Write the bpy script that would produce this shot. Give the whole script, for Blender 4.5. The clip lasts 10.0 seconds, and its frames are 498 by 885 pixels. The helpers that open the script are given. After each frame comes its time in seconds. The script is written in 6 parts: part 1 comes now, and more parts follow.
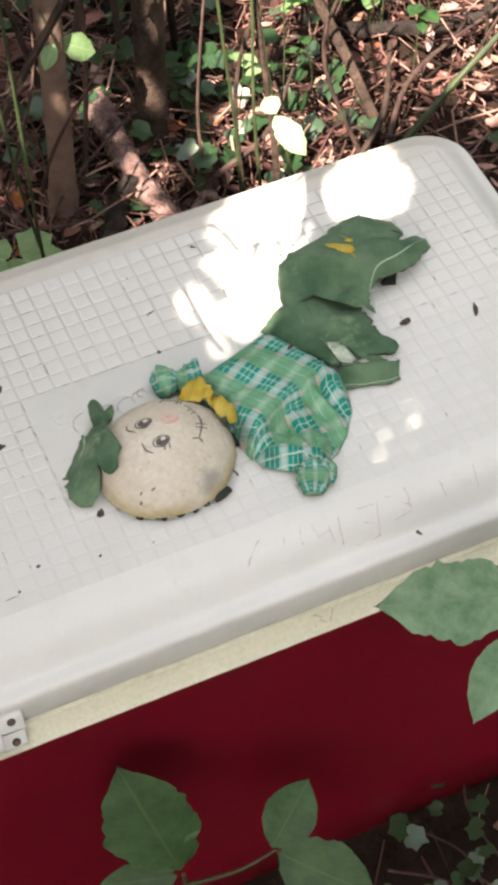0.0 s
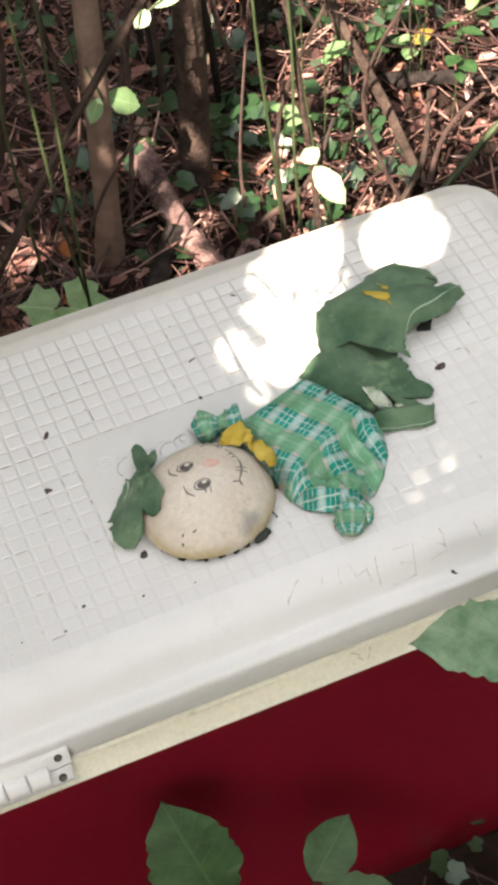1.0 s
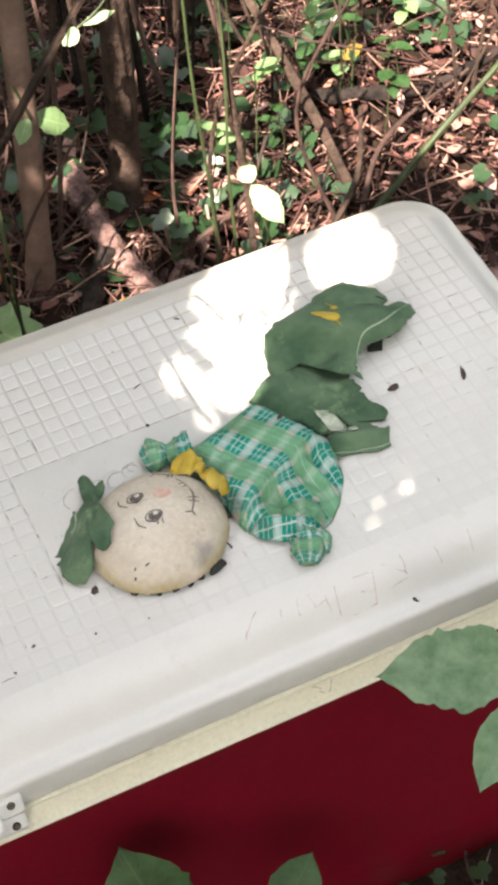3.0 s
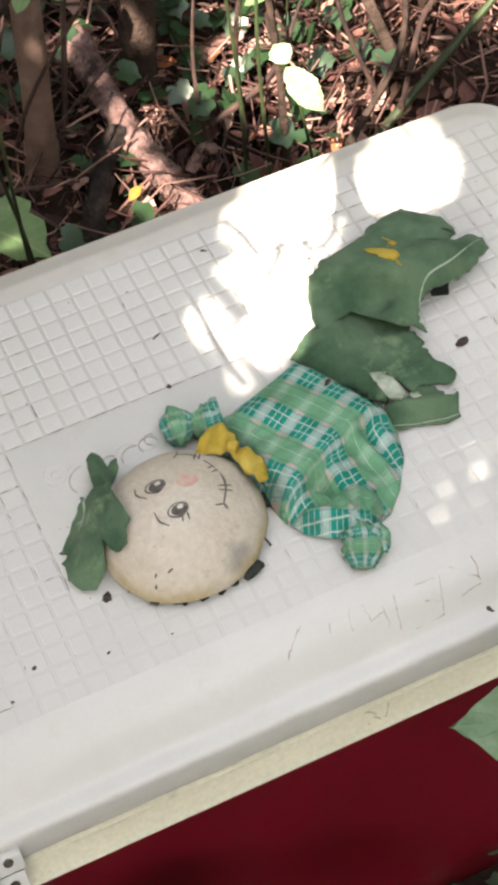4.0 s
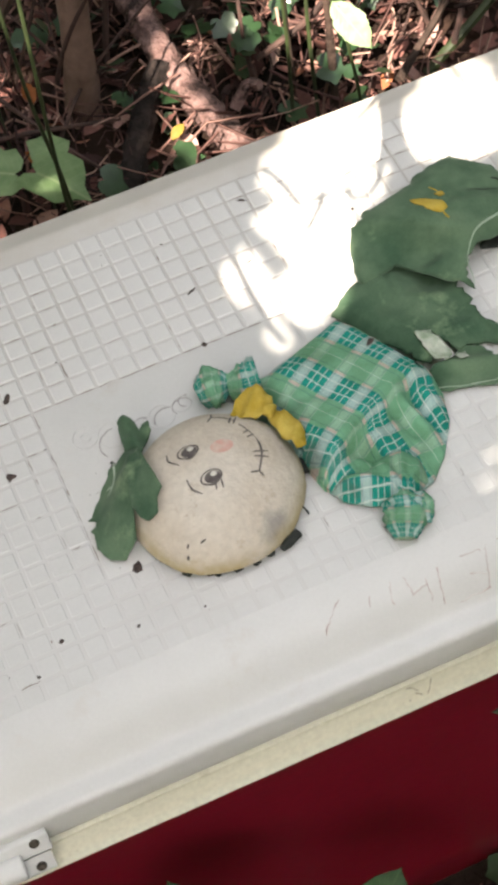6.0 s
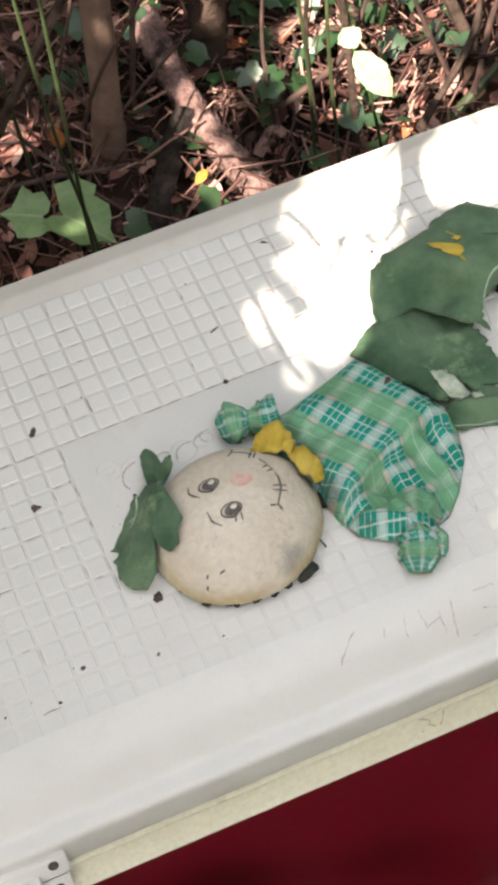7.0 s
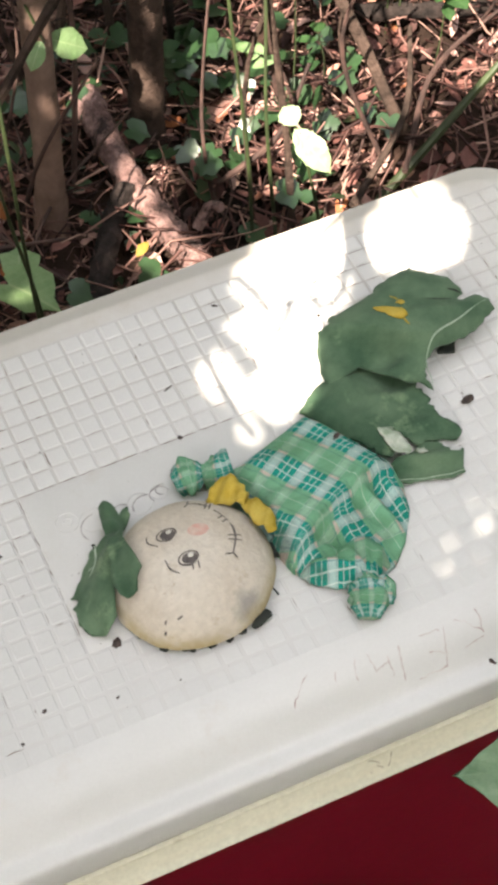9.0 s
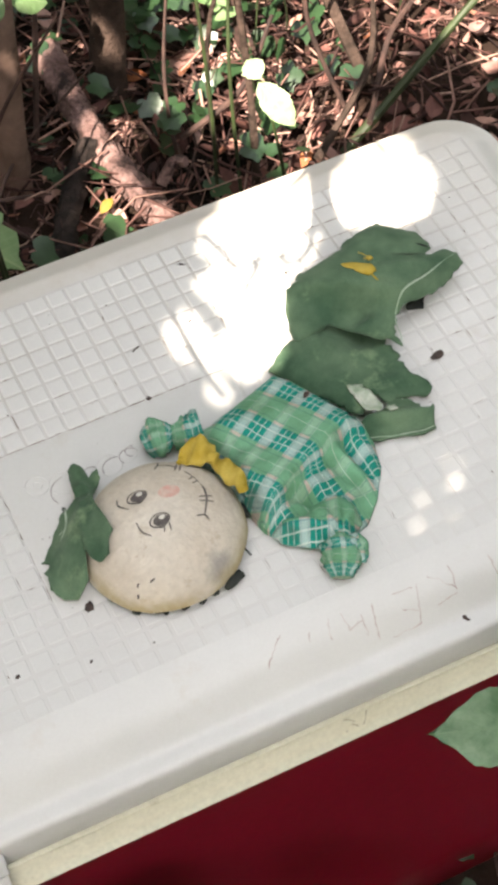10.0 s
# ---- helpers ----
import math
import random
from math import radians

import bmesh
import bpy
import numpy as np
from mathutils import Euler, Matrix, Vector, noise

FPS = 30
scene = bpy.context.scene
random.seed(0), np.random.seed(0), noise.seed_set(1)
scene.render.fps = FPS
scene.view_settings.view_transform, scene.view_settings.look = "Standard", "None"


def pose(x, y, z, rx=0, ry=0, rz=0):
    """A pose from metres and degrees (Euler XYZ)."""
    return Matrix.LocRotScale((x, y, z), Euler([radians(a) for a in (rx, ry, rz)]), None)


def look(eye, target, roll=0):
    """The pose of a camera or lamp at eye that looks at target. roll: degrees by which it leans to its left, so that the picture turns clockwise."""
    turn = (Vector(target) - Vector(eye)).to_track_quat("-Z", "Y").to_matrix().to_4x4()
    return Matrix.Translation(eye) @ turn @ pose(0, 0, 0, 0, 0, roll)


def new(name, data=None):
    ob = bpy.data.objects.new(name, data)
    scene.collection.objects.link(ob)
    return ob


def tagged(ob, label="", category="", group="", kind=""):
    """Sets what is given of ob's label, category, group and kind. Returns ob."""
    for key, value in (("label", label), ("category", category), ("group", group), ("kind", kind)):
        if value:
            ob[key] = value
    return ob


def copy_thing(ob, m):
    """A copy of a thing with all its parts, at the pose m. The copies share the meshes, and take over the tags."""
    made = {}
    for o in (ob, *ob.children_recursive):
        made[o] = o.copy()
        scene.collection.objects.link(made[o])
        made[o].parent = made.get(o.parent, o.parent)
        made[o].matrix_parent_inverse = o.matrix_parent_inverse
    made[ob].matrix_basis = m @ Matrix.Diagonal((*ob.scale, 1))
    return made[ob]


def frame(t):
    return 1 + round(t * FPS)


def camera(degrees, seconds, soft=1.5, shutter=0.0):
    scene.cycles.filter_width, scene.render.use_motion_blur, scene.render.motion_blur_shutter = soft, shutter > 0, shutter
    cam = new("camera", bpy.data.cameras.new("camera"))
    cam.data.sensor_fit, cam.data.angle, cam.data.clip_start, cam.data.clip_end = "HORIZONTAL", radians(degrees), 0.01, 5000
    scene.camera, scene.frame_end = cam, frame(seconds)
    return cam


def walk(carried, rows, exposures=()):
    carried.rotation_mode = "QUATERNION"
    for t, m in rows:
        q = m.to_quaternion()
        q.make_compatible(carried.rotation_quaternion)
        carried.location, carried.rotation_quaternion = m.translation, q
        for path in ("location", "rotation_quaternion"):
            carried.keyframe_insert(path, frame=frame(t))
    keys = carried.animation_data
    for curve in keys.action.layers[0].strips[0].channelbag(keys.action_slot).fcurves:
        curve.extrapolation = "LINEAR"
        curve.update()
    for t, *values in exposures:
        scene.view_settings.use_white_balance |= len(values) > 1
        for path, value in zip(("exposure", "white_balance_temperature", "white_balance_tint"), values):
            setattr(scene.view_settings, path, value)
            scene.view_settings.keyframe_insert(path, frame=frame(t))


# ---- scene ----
cam = camera(16.0, 10.0, 4.2)
PATH = [
    (0, (-0.143, -0.878, 1.419), (0.294, 0.311, -0.129), -4.1),
    (0.5, (-0.142, -0.892, 1.433), (0.264, 0.326, -0.101), -5.8),
    (1, (-0.142, -0.904, 1.447), (0.257, 0.341, -0.066), -6.3),
    (1.5, (-0.152, -0.92, 1.466), (0.276, 0.344, -0.024), -5.5),
    (2, (-0.154, -0.917, 1.466), (0.308, 0.338, -0.021), -5.5),
    (2.2, (-0.156, -0.914, 1.47), (0.31, 0.33, -0.024), -5.6),
    (3.5, (-0.144, -0.765, 1.378), (0.355, 0.436, -0.142), -3.9),
    (3.9, (-0.097, -0.665, 1.34), (0.322, 0.412, -0.293), -4.9),
    (4, (-0.085, -0.653, 1.32), (0.323, 0.421, -0.316), -5.0),
    (4.5, (-0.057, -0.613, 1.297), (0.303, 0.44, -0.365), -6.4),
    (5, (-0.047, -0.616, 1.29), (0.278, 0.433, -0.382), -7.9),
    (5.5, (-0.049, -0.611, 1.289), (0.275, 0.428, -0.389), -7.9),
    (6, (-0.057, -0.615, 1.293), (0.261, 0.421, -0.387), -7.9),
    (6.2, (-0.059, -0.62, 1.304), (0.254, 0.426, -0.372), -8.1),
    (7.5, (-0.067, -0.638, 1.311), (0.265, 0.46, -0.328), -7.2),
    (8, (-0.074, -0.641, 1.312), (0.308, 0.449, -0.32), -4.9),
    (8.5, (-0.097, -0.655, 1.329), (0.326, 0.434, -0.294), -3.6),
    (9, (-0.104, -0.663, 1.336), (0.341, 0.454, -0.262), -3.2),
    (9.5, (-0.097, -0.661, 1.337), (0.366, 0.435, -0.27), -2.9),
    (10, (-0.102, -0.654, 1.334), (0.357, 0.407, -0.299), -2.8),
]
walk(cam, [(t, look(eye, at, roll)) for t, eye, at, roll in PATH], [(0.0, 2.45, 7800, 12), (2.0, 2.58, 7800, 12), (3.5, 2.47, 7800, 12), (5.0, 2.31, 7800, 11.5), (7.5, 2.40, 7800, 11.5), (10.0, 2.46, 7800, 11.5)])

# ---- light ----
SUN = Vector((-0.44, -0.44, 0.78)).normalized()
world = bpy.data.worlds.new("sky")
scene.world = world
world.use_nodes = True
wn = world.node_tree.nodes
sky = wn.new("ShaderNodeTexSky")
sky.sky_type, sky.sun_disc = "NISHITA", False
sky.sun_elevation, sky.sun_rotation = math.asin(SUN.z), math.atan2(SUN.x, SUN.y)
wn["Background"].inputs["Strength"].default_value = 0.15
haze = wn.new("ShaderNodeHueSaturation")
haze.inputs["Saturation"].default_value = 0.45
world.node_tree.links.new(sky.outputs[0], haze.inputs["Color"])
world.node_tree.links.new(haze.outputs[0], wn["Background"].inputs["Color"])
sun_data = bpy.data.lights.new("sun", "SUN")
sun_data.energy, sun_data.angle, sun_data.color = 4.1, radians(0.3), (1.0, 0.95, 0.93)
sun = new("sun", sun_data)
sun.matrix_world = look(SUN * 20, (0, 0, 0))

# ---- materials ----


def nodes_of(name, rough=0.6, metal=0.0, spec=0.5):
    m = bpy.data.materials.new(name)
    m.use_nodes = True
    t = m.node_tree
    b = t.nodes["Principled BSDF"]
    b.inputs["Roughness"].default_value = rough
    b.inputs["Metallic"].default_value = metal
    b.inputs["Specular IOR Level"].default_value = spec
    return m, t, b


def noise_node(t, scale, detail=4.0, rough=0.6, coord="Object"):
    c = t.nodes.new("ShaderNodeTexCoord")
    n = t.nodes.new("ShaderNodeTexNoise")
    n.inputs["Scale"].default_value, n.inputs["Detail"].default_value, n.inputs["Roughness"].default_value = scale, detail, rough
    t.links.new(c.outputs[coord], n.inputs["Vector"])
    return n


def ramp(t, src, stops):
    r = t.nodes.new("ShaderNodeValToRGB")
    e = r.color_ramp.elements
    while len(e) < len(stops):
        e.new(0.5)
    for k, (at, col) in zip(e, stops):
        k.position, k.color = at, (*col, 1)
    t.links.new(src, r.inputs[0])
    return r.outputs[0]


def mix(t, fac, a, b, kind="MIX"):
    n = t.nodes.new("ShaderNodeMix")
    n.data_type, n.blend_type = "RGBA", kind
    for sock, val in ((n.inputs[0], fac), (n.inputs[6], a), (n.inputs[7], b)):
        if isinstance(val, (int, float)):
            sock.default_value = val
        elif isinstance(val, tuple):
            sock.default_value = (*val, 1)
        else:
            t.links.new(val, sock)
    return n.outputs[2]


def bump(t, b, height, strength, dist):
    n = t.nodes.new("ShaderNodeBump")
    n.inputs["Strength"].default_value, n.inputs["Distance"].default_value = strength, dist
    t.links.new(height, n.inputs["Height"])
    t.links.new(n.outputs[0], b.inputs["Normal"])


def surface(name, c1, c2, scale, rough=0.6, fine=300.0, relief=0.3, dist=0.0006, spec=0.5, metal=0.0, stain=None, stain_scale=20.0, stain_at=0.62, grain_low=0.86):
    """Two colours by broad noise, fine grain and relief, and stains with a shape of their own."""
    m, t, b = nodes_of(name, rough, metal, spec)
    broad, grain = noise_node(t, scale), noise_node(t, fine, 3.0)
    col = ramp(t, broad.outputs[0], ((0.35, c1), (0.65, c2)))
    dark = ramp(t, grain.outputs[0], ((0.3, (grain_low,) * 3), (0.7, (1.0, 1.0, 1.0))))
    col = mix(t, 1.0, col, dark, "MULTIPLY")
    if stain:
        s = noise_node(t, stain_scale, 6.0, 0.7)
        f = ramp(t, s.outputs[0], ((stain_at, (0, 0, 0)), (stain_at + 0.12, (1, 1, 1))))
        col = mix(t, f, col, stain)
    t.links.new(col, b.inputs["Base Color"])
    bump(t, b, grain.outputs[0], relief, dist)
    return m


def varied(name, stops, rough=0.7, spec=0.3, through_light=0.0, fine=120.0, relief=0.3, dist=0.0006):
    """Colour by island, with blotches; through_light lets some light pass as in a leaf."""
    m, t, b = nodes_of(name, rough, 0.0, spec)
    g = t.nodes.new("ShaderNodeNewGeometry")
    col = ramp(t, g.outputs["Random Per Island"], stops)
    n = noise_node(t, fine)
    blot = ramp(t, n.outputs[0], ((0.3, (0.65, 0.65, 0.62)), (0.7, (1.0, 1.0, 1.0))))
    col = mix(t, 1.0, col, blot, "MULTIPLY")
    t.links.new(col, b.inputs["Base Color"])
    bump(t, b, n.outputs[0], relief, dist)
    if through_light:
        tr = t.nodes.new("ShaderNodeBsdfTranslucent")
        bright = mix(t, 1.0, col, (1.0, 1.0, 0.6), "MULTIPLY")
        t.links.new(bright, tr.inputs["Color"])
        ms = t.nodes.new("ShaderNodeMixShader")
        ms.inputs[0].default_value = through_light
        t.links.new(b.outputs[0], ms.inputs[1])
        t.links.new(tr.outputs[0], ms.inputs[2])
        t.links.new(ms.outputs[0], t.nodes["Material Output"].inputs["Surface"])
    return m


def veined(name, base, vein, blotch, through_light=0.25, rough=0.45):
    """A broad leaf: midrib and side veins along its own length, blotches and spots."""
    m, t, b = nodes_of(name, rough, 0.0, 0.4)
    uv = t.nodes.new("ShaderNodeUVMap")
    sep = t.nodes.new("ShaderNodeSeparateXYZ")
    t.links.new(uv.outputs[0], sep.inputs[0])

    def calc(op, a, c):
        n = t.nodes.new("ShaderNodeMath")
        n.operation = op
        for sock, val in zip(n.inputs, (a, c)):
            if isinstance(val, (int, float)):
                sock.default_value = val
            else:
                t.links.new(val, sock)
        return n.outputs[0]
    side = calc("ABSOLUTE", calc("SUBTRACT", sep.outputs[1], 0.5), 0)
    ribs = calc("ABSOLUTE", calc("SUBTRACT", calc("FRACT", calc("MULTIPLY", calc("SUBTRACT", sep.outputs[0], calc("MULTIPLY", side, 0.55)), 9.0), 0), 0.5), 0)
    rib = ramp(t, ribs, ((0.0, (1, 1, 1)), (0.12, (0, 0, 0))))
    mid = ramp(t, side, ((0.0, (1, 1, 1)), (0.03, (0, 0, 0))))
    n = noise_node(t, 55.0, 5.0)
    col = ramp(t, n.outputs[0], ((0.35, base), (0.62, blotch)))
    col = mix(t, 0.25, col, mix(t, rib, col, vein))
    col = mix(t, mid, col, vein)
    t.links.new(col, b.inputs["Base Color"])
    bump(t, b, mix(t, 0.4, n.outputs[0], rib), 0.4, 0.001)
    tr = t.nodes.new("ShaderNodeBsdfTranslucent")
    t.links.new(mix(t, 1.0, col, (1.0, 1.0, 0.55), "MULTIPLY"), tr.inputs["Color"])
    ms = t.nodes.new("ShaderNodeMixShader")
    ms.inputs[0].default_value = through_light
    t.links.new(b.outputs[0], ms.inputs[1])
    t.links.new(tr.outputs[0], ms.inputs[2])
    t.links.new(ms.outputs[0], t.nodes["Material Output"].inputs["Surface"])
    return m


def plaid_cloth(name):
    """Woven plaid by the cloth's own coordinates in millimetres."""
    m, t, b = nodes_of(name, 0.9, 0.0, 0.1)
    uv = t.nodes.new("ShaderNodeUVMap")
    sep = t.nodes.new("ShaderNodeSeparateXYZ")
    t.links.new(uv.outputs[0], sep.inputs[0])

    def band(axis, period, stops, offset=0.0):
        n = t.nodes.new("ShaderNodeMath")
        n.operation = "ADD"
        n.inputs[1].default_value = offset
        t.links.new(sep.outputs[axis], n.inputs[0])
        d = t.nodes.new("ShaderNodeMath")
        d.operation = "DIVIDE"
        d.inputs[1].default_value = period
        t.links.new(n.outputs[0], d.inputs[0])
        f = t.nodes.new("ShaderNodeMath")
        f.operation = "FRACT"
        t.links.new(d.outputs[0], f.inputs[0])
        r = t.nodes.new("ShaderNodeValToRGB")
        r.color_ramp.interpolation = "CONSTANT"
        e = r.color_ramp.elements
        while len(e) < len(stops):
            e.new(0.5)
        for k, (at, col) in zip(e, stops):
            k.position, k.color = at, (*col, 1)
        t.links.new(f.outputs[0], r.inputs[0])
        return r.outputs[0]
    teal, pale, white, pink, navy = (0.004, 0.275, 0.215), (0.37, 0.53, 0.49), (0.70, 0.77, 0.72), (0.64, 0.44, 0.41), (0.04, 0.13, 0.15)
    green, light = (0.160, 0.385, 0.235), (0.27, 0.475, 0.33)
    # two kinds of row along the body, two kinds of stripe across it, then the thin lines
    one, nought = (1, 1, 1), (0, 0, 0)
    rows = band(0, 36.0, ((0.0, nought), (0.46, one)))
    dark = band(1, 19.0, ((0.0, one), (0.62, nought)))
    col = mix(t, rows, mix(t, dark, pale, teal), mix(t, dark, light, green))
    fine_u = band(0, 36.0, ((0.0, nought), (0.13, one), (0.152, nought), (0.30, one), (0.322, nought), (0.72, one), (0.727, nought)))
    fine_v = band(1, 19.0, ((0.0, nought), (0.19, one), (0.22, nought), (0.40, one), (0.43, nought)))
    col = mix(t, mix(t, 1.0, fine_u, (0.62, 0.62, 0.62), "MULTIPLY"), col, white)
    fine_v = mix(t, rows, mix(t, 1.0, fine_v, (0.62, 0.62, 0.62), "MULTIPLY"), (0.0, 0.0, 0.0))
    col = mix(t, fine_v, col, white)
    blush = band(0, 36.0, ((0.0, nought), (0.46, one), (0.51, nought), (0.93, one), (0.985, nought)))
    col = mix(t, mix(t, 1.0, mix(t, dark, blush, (0.0, 0.0, 0.0)), (0.75, 0.75, 0.75), "MULTIPLY"), col, pink)
    lines = band(1, 19.0, ((0.0, nought), (0.66, one), (0.685, nought), (0.93, one), (0.955, nought)))
    col = mix(t, mix(t, 1.0, lines, (0.5, 0.5, 0.5), "MULTIPLY"), col, navy)
    lines = band(0, 36.0, ((0.0, nought), (0.02, one), (0.035, nought), (0.425, one), (0.445, nought), (0.52, one), (0.535, nought), (0.90, one), (0.915, nought)))
    col = mix(t, mix(t, 1.0, lines, (0.5, 0.5, 0.5), "MULTIPLY"), col, navy)
    ck = t.nodes.new("ShaderNodeTexChecker")
    ck.inputs["Scale"].default_value = 2.2
    ck.inputs["Color1"].default_value, ck.inputs["Color2"].default_value = (0.80, 0.80, 0.80, 1), (1, 1, 1, 1)
    t.links.new(uv.outputs[0], ck.inputs["Vector"])
    col = mix(t, 1.0, col, ck.outputs[0], "MULTIPLY")
    n = noise_node(t, 45.0, 5.0)
    dirt = ramp(t, n.outputs[0], ((0.30, (0.66, 0.68, 0.62)), (0.62, (1.0, 1.0, 1.0))))
    col = mix(t, 1.0, col, dirt, "MULTIPLY")
    t.links.new(col, b.inputs["Base Color"])
    # grime rubbed into the collar
    here = t.nodes.new("ShaderNodeTexCoord")
    for place, size in (((0.131, -0.082, 0.446), 0.013), ((0.136, -0.112, 0.434), 0.014), ((0.148, -0.134, 0.428), 0.010)):
        away = t.nodes.new("ShaderNodeVectorMath")
        away.operation = "DISTANCE"
        away.inputs[1].default_value = place
        t.links.new(here.outputs["Object"], away.inputs[0])
        rough_edge = t.nodes.new("ShaderNodeMath")
        rough_edge.operation = "MULTIPLY_ADD"
        rough_edge.inputs[1].default_value = 0.016
        t.links.new(noise_node(t, 160.0).outputs[0], rough_edge.inputs[0])
        t.links.new(away.outputs["Value"], rough_edge.inputs[2])
        grime = ramp(t, rough_edge.outputs[0], ((size * 0.8, (0.72, 0.72, 0.72)), (size * 1.7, (0, 0, 0))))
        col = mix(t, grime, col, (0.07, 0.09, 0.075))
    t.links.new(col, b.inputs["Base Color"])
    g = noise_node(t, 900.0, 2.0)
    bump(t, b, g.outputs[0], 0.4, 0.0005)
    return m


M_LID = surface("white_plastic", (0.575, 0.572, 0.548), (0.620, 0.618, 0.597), 7.0, 0.33, 520.0, 0.14, 0.0004, 0.4, 0.0, (0.56, 0.54, 0.505), 30.0, 0.60, 0.96)
M_BED = surface("grimy_groove_plastic", (0.475, 0.455, 0.42), (0.56, 0.545, 0.52), 16.0, 0.6, 500.0, 0.2, 0.0004)
# tan grime along the lid's far rim, with the back's shade painted in before it
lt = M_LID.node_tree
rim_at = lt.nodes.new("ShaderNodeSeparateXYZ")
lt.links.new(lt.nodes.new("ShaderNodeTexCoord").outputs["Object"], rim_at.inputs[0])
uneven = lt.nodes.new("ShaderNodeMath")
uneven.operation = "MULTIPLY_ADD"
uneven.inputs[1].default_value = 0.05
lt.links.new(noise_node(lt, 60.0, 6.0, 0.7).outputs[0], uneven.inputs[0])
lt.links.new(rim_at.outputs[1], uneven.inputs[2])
rim_dirt_and_shade = ramp(lt, uneven.outputs[0], ((0.045, (0, 0, 0)), (0.13, (0.26, 0.26, 0.26)), (0.155, (0.65, 0.65, 0.65))))
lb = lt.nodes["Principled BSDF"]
lt.links.new(mix(lt, rim_dirt_and_shade, lb.inputs["Base Color"].links[0].from_socket, (0.46, 0.42, 0.36)), lb.inputs["Base Color"])
# the grooves are worn clean towards the hinge side
bt = M_BED.node_tree
where = bt.nodes.new("ShaderNodeSeparateXYZ")
bt.links.new(bt.nodes.new("ShaderNodeTexCoord").outputs["Object"], where.inputs[0])
patchy = bt.nodes.new("ShaderNodeMath")
patchy.operation = "MULTIPLY_ADD"
patchy.inputs[1].default_value = 0.22
bt.links.new(noise_node(bt, 11.0).outputs[0], patchy.inputs[0])
bt.links.new(where.outputs[1], patchy.inputs[2])
clean = ramp(bt, patchy.outputs[0], ((0.03, (1, 1, 1)), (0.17, (0, 0, 0))))
bb = bt.nodes["Principled BSDF"]
bt.links.new(mix(bt, clean, bb.inputs["Base Color"].links[0].from_socket, (0.572, 0.565, 0.543)), bb.inputs["Base Color"])
M_BAND = surface("cream_plastic", (0.60, 0.575, 0.44), (0.66, 0.635, 0.50), 14.0, 0.5, 300.0, 0.15, 0.0003, 0.4, 0.0, (0.40, 0.36, 0.25), 40.0, 0.66)
M_RED = surface("dark_red_paint", (0.146, 0.0042, 0.0135), (0.186, 0.0054, 0.0175), 4.0, 0.38, 160.0, 0.06, 0.0003, 0.22, 0.0, (0.17, 0.012, 0.018), 14.0, 0.62)
M_SCREW = surface("dull_screw_metal", (0.05, 0.045, 0.04), (0.16, 0.14, 0.12), 300.0, 0.45, 900.0, 0.3, 0.0002, 0.5, 0.9)
M_SCRIBBLE = surface("red_pencil", (0.38, 0.27, 0.25), (0.60, 0.54, 0.51), 160.0, 0.8, 900.0, 0.2, 0.0002)
M_SCRIBBLE_GREY = surface("grey_pencil", (0.30, 0.28, 0.27), (0.50, 0.48, 0.46), 160.0, 0.8, 900.0, 0.2, 0.0002)
M_SPECK = surface("dark_debris", (0.025, 0.018, 0.015), (0.09, 0.06, 0.05), 300.0, 0.8, 900.0, 0.5, 0.0004)
M_SKIN = surface("stained_foam", (0.530, 0.462, 0.372), (0.640, 0.588, 0.505), 24.0, 0.9, 240.0, 0.75, 0.0013, 0.15, 0.0, (0.43, 0.36, 0.275), 48.0, 0.57)
# one grey smudge on the foam
st = M_SKIN.node_tree
far_off = st.nodes.new("ShaderNodeVectorMath")
far_off.operation = "DISTANCE"
far_off.inputs[1].default_value = (0.096, -0.146, 0.437)
st.links.new(st.nodes.new("ShaderNodeTexCoord").outputs["Object"], far_off.inputs[0])
blur = st.nodes.new("ShaderNodeMath")
blur.operation = "MULTIPLY_ADD"
blur.inputs[1].default_value, blur.inputs[2].default_value = 0.018, 0.0
st.links.new(noise_node(st, 120.0).outputs[0], blur.inputs[0])
spread = st.nodes.new("ShaderNodeMath")
st.links.new(far_off.outputs["Value"], spread.inputs[0])
st.links.new(blur.outputs[0], spread.inputs[1])
smudge = ramp(st, spread.outputs[0], ((0.012, (0.75, 0.75, 0.75)), (0.024, (0, 0, 0))))
bs = st.nodes["Principled BSDF"]
st.links.new(mix(st, smudge, bs.inputs["Base Color"].links[0].from_socket, (0.24, 0.23, 0.22)), bs.inputs["Base Color"])
M_GRIME = surface("groove_grime", (0.16, 0.125, 0.105), (0.34, 0.29, 0.25), 120.0, 0.85, 700.0, 0.4, 0.0003, 0.2)
rim_stain = ramp(st, noise_node(st, 38.0, 5.0).outputs[0], ((0.36, (0, 0, 0)), (0.58, (0.8, 0.8, 0.8))))
low_side = st.nodes.new("ShaderNodeSeparateXYZ")
st.links.new(st.nodes.new("ShaderNodeTexCoord").outputs["Object"], low_side.inputs[0])
skirt = ramp(st, low_side.outputs[2], ((0.428, (1, 1, 1)), (0.4385, (0, 0, 0))))
st.links.new(mix(st, mix(st, 1.0, rim_stain, skirt, "MULTIPLY"), bs.inputs["Base Color"].links[0].from_socket, (0.38, 0.29, 0.13)), bs.inputs["Base Color"])
M_INK = surface("black_ink", (0.085, 0.072, 0.068), (0.15, 0.13, 0.12), 200.0, 0.8)
M_BLUSH = surface("pink_ink", (0.64, 0.36, 0.30), (0.63, 0.47, 0.39), 200.0, 0.9)
M_WHITE_INK = surface("white_ink", (0.6, 0.57, 0.5), (0.66, 0.63, 0.56), 200.0, 0.9)
